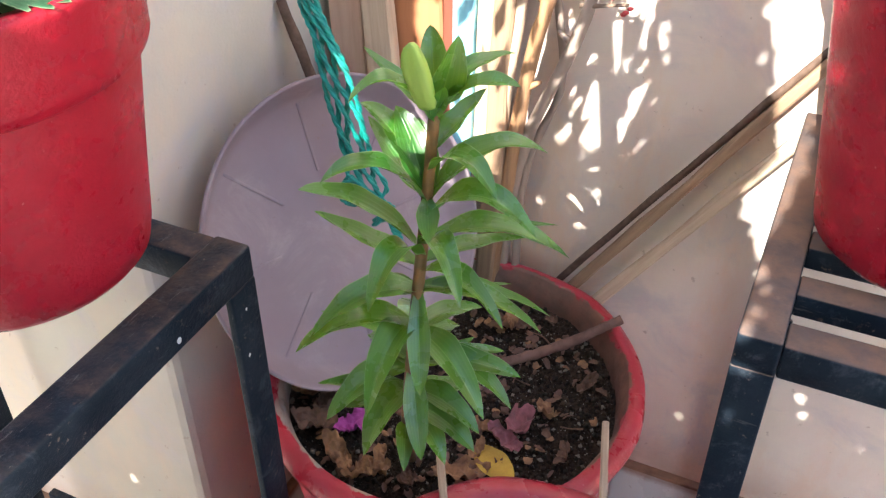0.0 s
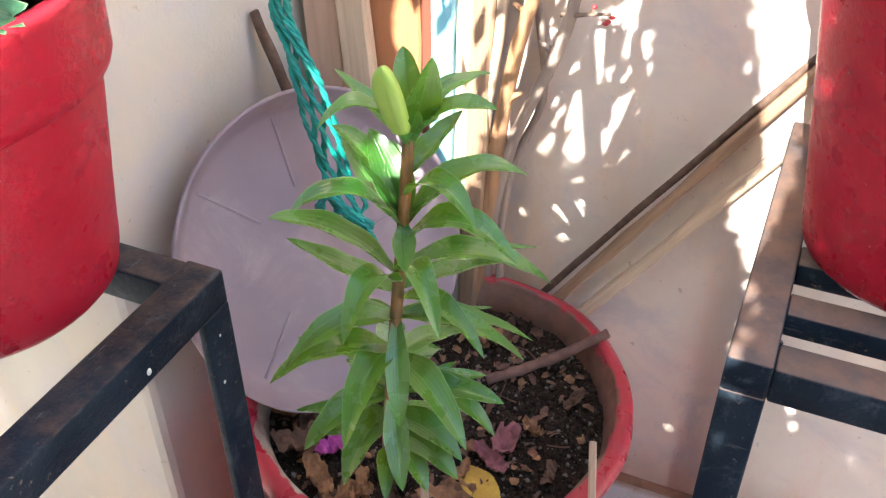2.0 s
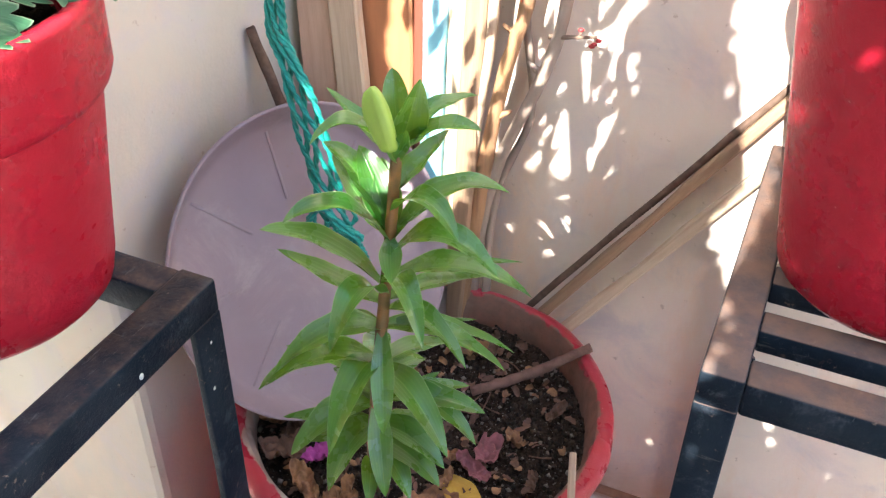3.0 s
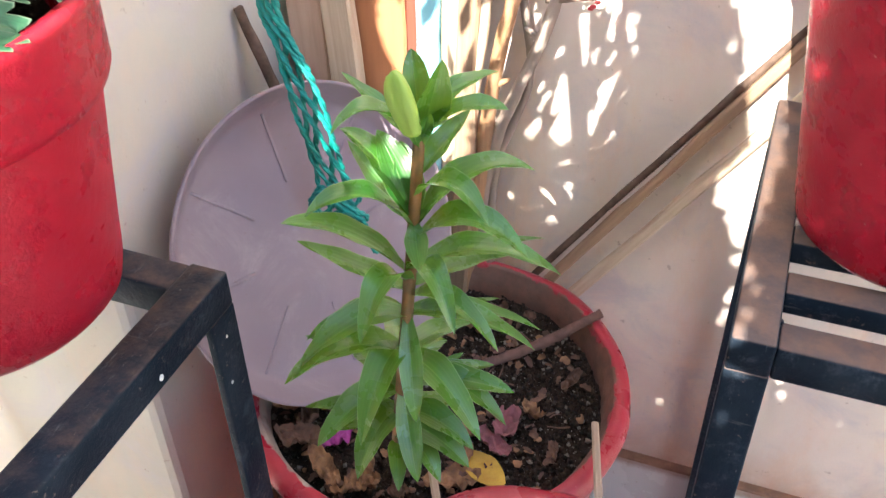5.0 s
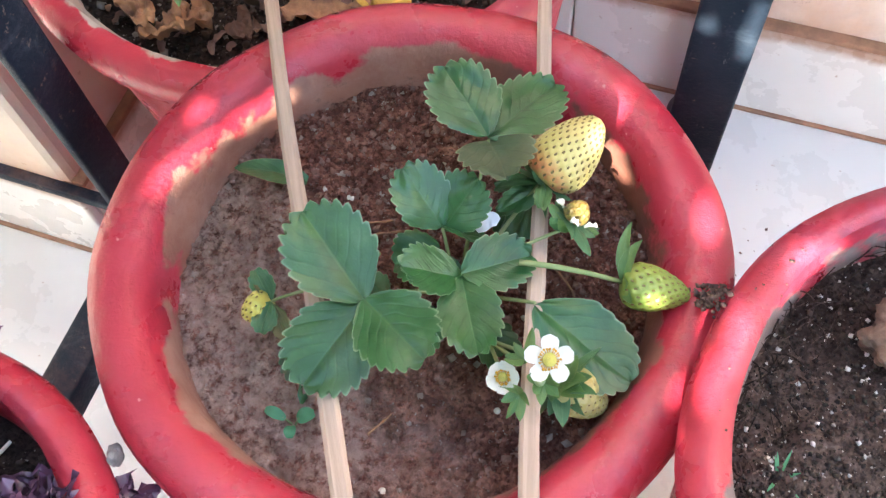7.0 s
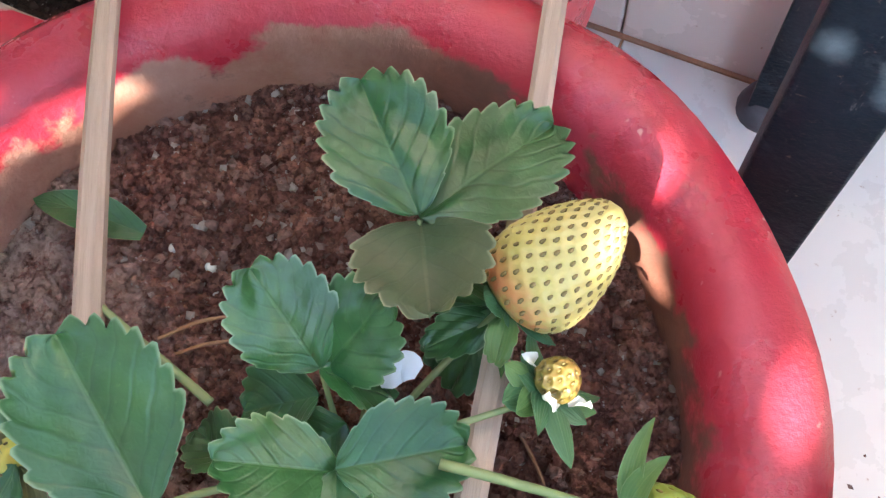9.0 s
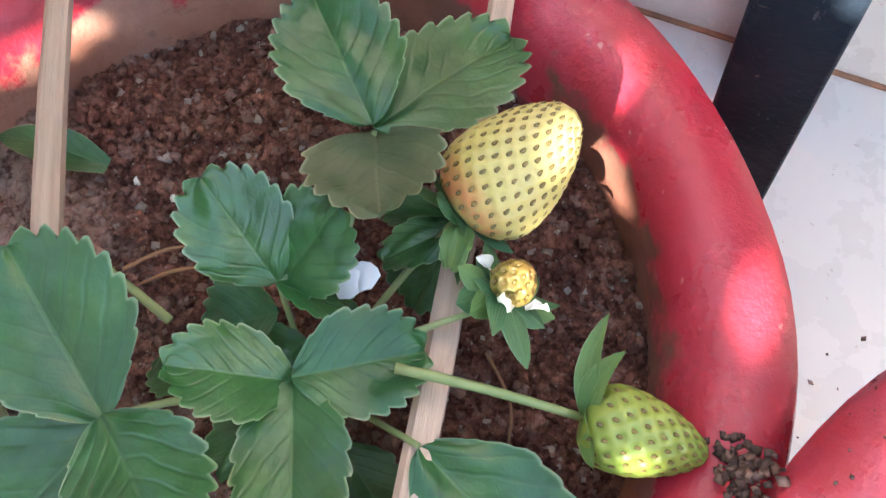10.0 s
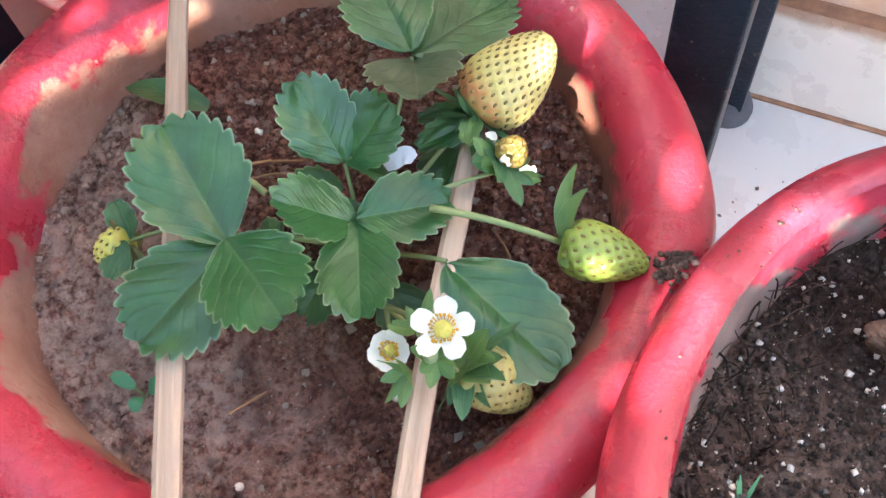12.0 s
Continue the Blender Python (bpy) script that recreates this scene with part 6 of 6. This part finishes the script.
# ---- leafy plant in the tall pot ----
def pot_plant():
    at = TALL_L + UP * 0.240
    top = thing("potted_herb", at, "bushy blue-green leafy plant in a tall red pot", "potted plant")
    rng = random.Random(15)
    for k in range(46):
        a = rng.uniform(0, 6.28)
        rr = rng.uniform(0.02, 0.092)
        c = Vector((math.cos(a) * rr * 0.6, math.sin(a) * rr * 0.6, rng.uniform(0.02, 0.11)))
        tip = Vector((math.cos(a) * (rr + 0.045), math.sin(a) * (rr + 0.045), c.z + rng.uniform(-0.02, 0.02)))
        bm = bmesh.new()
        leaflet(bm, c, tip, rng.uniform(0.014, 0.022), Vector((math.cos(a) * 0.4, math.sin(a) * 0.4, 1)), 5, 0.2, 0.2, 0.0012)
        part("leaf", bm, M_HERB_LEAF, top)
        bm = bmesh.new()
        tube(bm, bezier(Vector((0, 0, 0)), c * 0.6 + UP * 0.02, c, 7), 0.0016, 6)
        part("stalk", bm, M_STALK, top)

    for base, tip, half in (((0.050, -0.085, 0.052), (0.123, -0.069, 0.040), 0.024), ((0.055, -0.032, 0.056), (0.119, 0.007, 0.040), 0.024), ((0.100, 0.050, 0.058), (0.138, -0.013, 0.040), 0.014),
                            ((0.112, 0.052, 0.052), (0.167, 0.001, 0.040), 0.015), ((0.020, 0.000, 0.066), (0.088, 0.002, 0.046), 0.026), ((0.035, 0.052, 0.066), (0.104, 0.040, 0.044), 0.025),
                            ((0.010, -0.052, 0.062), (0.086, -0.044, 0.044), 0.023), ((0.055, 0.084, 0.050), (0.122, 0.068, 0.036), 0.021)):
        bm = bmesh.new()
        leaflet(bm, Vector(base), Vector(tip), half, Vector((0.25, -0.3, 1)), 4, 0.12, 0.15, 0.0014, 1.0, 2.2)
        part("leaf", bm, M_HERB_LEAF, top)
        bm = bmesh.new()
        tube(bm, bezier(Vector((0, 0, 0)), Vector(base) * 0.5 + UP * 0.035, Vector(base), 8), 0.0018, 6)
        part("stalk", bm, M_STALK, top)


pot_plant()
soil(TALL_L, 0.118, 0.232, M_SOIL_WET, "dark soil in the tall red pot", M_CRUMB_DARK, 300, 31)
soil(TALL_R, 0.107, 0.345, M_SOIL_WET, "dark soil in the tall red pot on the slatted stand", M_CRUMB_DARK, 200, 33)


# ---- floor tiles ----
TILE = 0.4425


def floor_tiles():
    bm = bmesh.new()
    box(bm, (0.0015, 0.0015, -0.006), (TILE - 0.0015, TILE - 0.0015, 0.0), 0.0015)
    me = bpy.data.meshes.new("tile")
    bm.to_mesh(me)
    bm.free()
    me.materials.append(M_TILE.m)
    for i in range(-5, 5):
        for j in range(-6, 2):
            ob = new("tile", me)
            ob.parent = floor
            ob.location = (0.28 + i * TILE, 0.6125 + (j - 1) * TILE, 0.0)


floor_tiles()


# ---- the tree behind the camera whose crown shades the corner ----
# openings in the crown: across, up, size
GAPS = [(-0.269, 0.731, 0.0052), (-0.264, 0.741, 0.0052), (-0.255, 0.749, 0.0052), (-0.246, 0.757, 0.0052), (-0.237, 0.766, 0.0057), (-0.270, 0.760, 0.0047),
        (-0.043, 0.802, 0.0055), (-0.041, 0.776, 0.0060), (-0.036, 0.772, 0.0055), (-0.031, 0.768, 0.0042), (0.018, 0.775, 0.0058), (0.021, 0.768, 0.0058),
        (0.063, 0.781, 0.0054), (0.060, 0.776, 0.0054), (0.078, 0.783, 0.0048), (0.074, 0.778, 0.0048), (0.070, 0.773, 0.0046), (0.063, 0.767, 0.0046), (0.060, 0.762, 0.0046),
        (0.042, 0.756, 0.0052), (0.041, 0.748, 0.0062), (0.034, 0.736, 0.0060), (0.025, 0.714, 0.0036), (0.004, 0.744, 0.0030),
        (-0.008, 0.851, 0.0038), (0.0165, 0.853, 0.0048), (0.017, 0.840, 0.0060), (0.016, 0.866, 0.0042), (0.206, 0.651, 0.015), (0.070, 0.930, 0.0047), (0.079, 0.905, 0.0038), (-0.262, 1.108, 0.019), (-0.243, 1.160, 0.020)]


def shade_tree():
    rng = random.Random(21)
    S = SUN_FROM.normalized()
    A, B = U, V * math.sin(radians(SUN_ELEV)) + UP * math.cos(radians(SUN_ELEV))
    foot = yard(-0.25, -1.75, -0.05)
    tree = thing("shade_tree", foot, "leafy tree shading the corner of the yard", "tree")
    verts, faces = [], []

    def blade(p, d, n, L, w):
        x = d.cross(n).normalized() * w
        k = len(verts)
        verts.extend([p - d * L * 0.5, p + x - d * L * 0.12, p + d * L * 0.5, p - x - d * L * 0.12])
        faces.append((k, k + 1, k + 2, k + 3))

    def open_sky(a, b):
        """True where the crown lets the sun through."""
        e = 0.020 * noise.noise((a * 18, b * 18, 1)) + 0.012 * noise.noise((a * 50, b * 50, 4))
        left = -0.052 if b > 1.25 else -0.030 if b > 1.20 else -0.050 if b > 1.145 else -0.030 if b > 1.11 else -0.018
        e = e if b > 1.10 else 0.0
        if left - 0.25 * max(0.0, b - 1.30) + e * 0.5 < a < -0.009 - 0.14 * max(0.0, b - 1.27) + e * 0.3 and 0.93 < b < 1.75:
            return True
        if -0.47 + e < a < -0.20 + e and (1.10 if a < -0.37 else 1.19) + e < b < 1.60 + e:
            return True
        return any(((a - ga) / gr) ** 2 + ((b - gb) / (gr * 1.3)) ** 2 < 1 + 9 * e for ga, gb, gr in GAPS)

    def shuts(a, b, d, L, w):
        """True where a leaf would cover one of the small openings."""
        x, y = d.dot(A), d.dot(B)
        for ga, gb, gr in GAPS:
            p, q = ga - a, gb - b
            along, across = p * x + q * y, q * x - p * y
            if (along / (L * 0.48 + gr * 0.7)) ** 2 + (across / (w * 0.85 + gr * 0.7)) ** 2 < 1:
                return True
        return False

    step, ca, cb, ra, rb = 0.0140, -0.12, 0.92, 1.12, 1.0
    for i in range(int(2 * ra / step)):
        for j in range(int(2 * rb / step)):
            a, b = ca - ra + i * step + rng.uniform(-step, step), cb - rb + j * step + rng.uniform(-step, step)
            r = ((a - ca) / ra) ** 2 + ((b - cb) / rb) ** 2
            if r > 1 + 0.25 * noise.noise((a * 5, b * 5, 9)) or open_sky(a, b):
                continue
            deep = 0.06 + 0.55 * math.sqrt(max(0.0, 1 - min(r, 1.0)))
            near = abs(a + 0.2) < 0.5 and abs(b - 0.95) < 0.5 and rng.random() < 0.75
            p = A * a + B * b + S * (1.62 + (rng.uniform(0, 0.16) if near else rng.uniform(0, deep))) - foot
            t = rng.uniform(0, 6.28)
            d = (A * math.cos(t) + B * math.sin(t) + S * rng.uniform(-0.4, 0.4)).normalized()
            n = (S + A * rng.uniform(-0.5, 0.5) + B * rng.uniform(-0.5, 0.5)).normalized()
            for L in (rng.uniform(0.055, 0.075), 0.038, 0.022, 0.012):
                w = L * (0.26 if L > 0.05 else 0.34)
                arms = [d * L * 0.48, d * L * -0.48] + [d.cross(n).normalized() * w, d.cross(n).normalized() * -w]
                if not shuts(a, b, d, L, w) and not any(open_sky(a + q.dot(A), b + q.dot(B)) for q in arms):
                    blade(p, d, n, L, w)
                    break
    # small leaves that close in round each opening
    for ga, gb, gr in GAPS:
        for _ in range(150 if gr < 0.01 else 60):
            t, far = rng.uniform(0, 6.28), gr + 0.036 * rng.random() ** 0.8
            a, b = ga + far * math.cos(t), gb + far * 1.3 * math.sin(t)
            L = rng.uniform(0.010, 0.024)
            t = rng.uniform(0, 6.28)
            d = (A * math.cos(t) + B * math.sin(t)).normalized()
            if not open_sky(a, b) and not shuts(a, b, d, L, L * 0.36):
                blade(A * a + B * b + S * rng.uniform(1.60, 1.68) - foot, d, S, L, L * 0.36)
    me = bpy.data.meshes.new("crown")
    me.from_pydata([tuple(v) for v in verts], [], faces)
    me.materials.append(M_TREE_LEAF.m)
    crown = new("crown", me)
    crown.parent = tree
    tagged(crown, kind="stuff")

    # a drooping bough with narrow leaves, nearer to the wall
    verts.clear()
    faces.clear()
    for a0, a1, cover in ((-0.47, -0.33, 0.22), (-0.34, -0.19, 0.78)):
        for _ in range(int(-math.log(1 - cover) / 0.00050 * (a1 - a0) * 0.56)):
            a, b = rng.uniform(a0, a1), rng.uniform(1.08, 1.64)
            if -0.290 < a < -0.240 and 1.06 < b < 1.14:
                continue
            p = A * a + B * b + S * rng.uniform(0.72, 0.92) - foot
            t = 1.2 + rng.gauss(0, 0.45)
            d = (A * math.cos(t) + B * math.sin(t) + S * rng.uniform(-0.5, 0.5)).normalized()
            n = (S + A * rng.uniform(-0.8, 0.8) + B * rng.uniform(-0.4, 0.4)).normalized()
            blade(p, d, n, rng.uniform(0.045, 0.075), rng.uniform(0.006, 0.010))
    me = bpy.data.meshes.new("bough_leaves")
    me.from_pydata([tuple(v) for v in verts], [], faces)
    me.materials.append(M_TREE_LEAF.m)
    leaves = new("bough_leaves", me)
    leaves.parent = tree
    tagged(leaves, kind="stuff")
    mid = S * 1.8 + B * 0.95 + A * ca - foot
    bm = bmesh.new()
    tube(bm, spline([Vector((0, 0, 0)), mid * 0.35 - V * 0.15, mid * 0.8 - V * 0.08, mid + S * 0.15 + B * 0.4], 20), [0.07 - 0.045 * k / 19 for k in range(20)], 12, 1, 0.2)
    part("trunk", bm, M_BARK, tree)
    ends = [mid + A * (0.8 * math.cos(k)) + B * (0.6 * math.sin(k)) + S * 0.1 for k in (2.2, 3.7, 4.1, 6.1)]
    ends.append(A * -0.33 + B * 1.70 + S * 0.85 - foot)
    for q in ends:
        bm = bmesh.new()
        tube(bm, spline([mid * 0.85 + S * 0.1, (mid * 0.85 + q) / 2 + S * 0.14, q], 12), [0.022 - 0.016 * i / 11 for i in range(12)], 8, 1, 0.2)
        part("limb", bm, M_BARK, tree)


shade_tree()
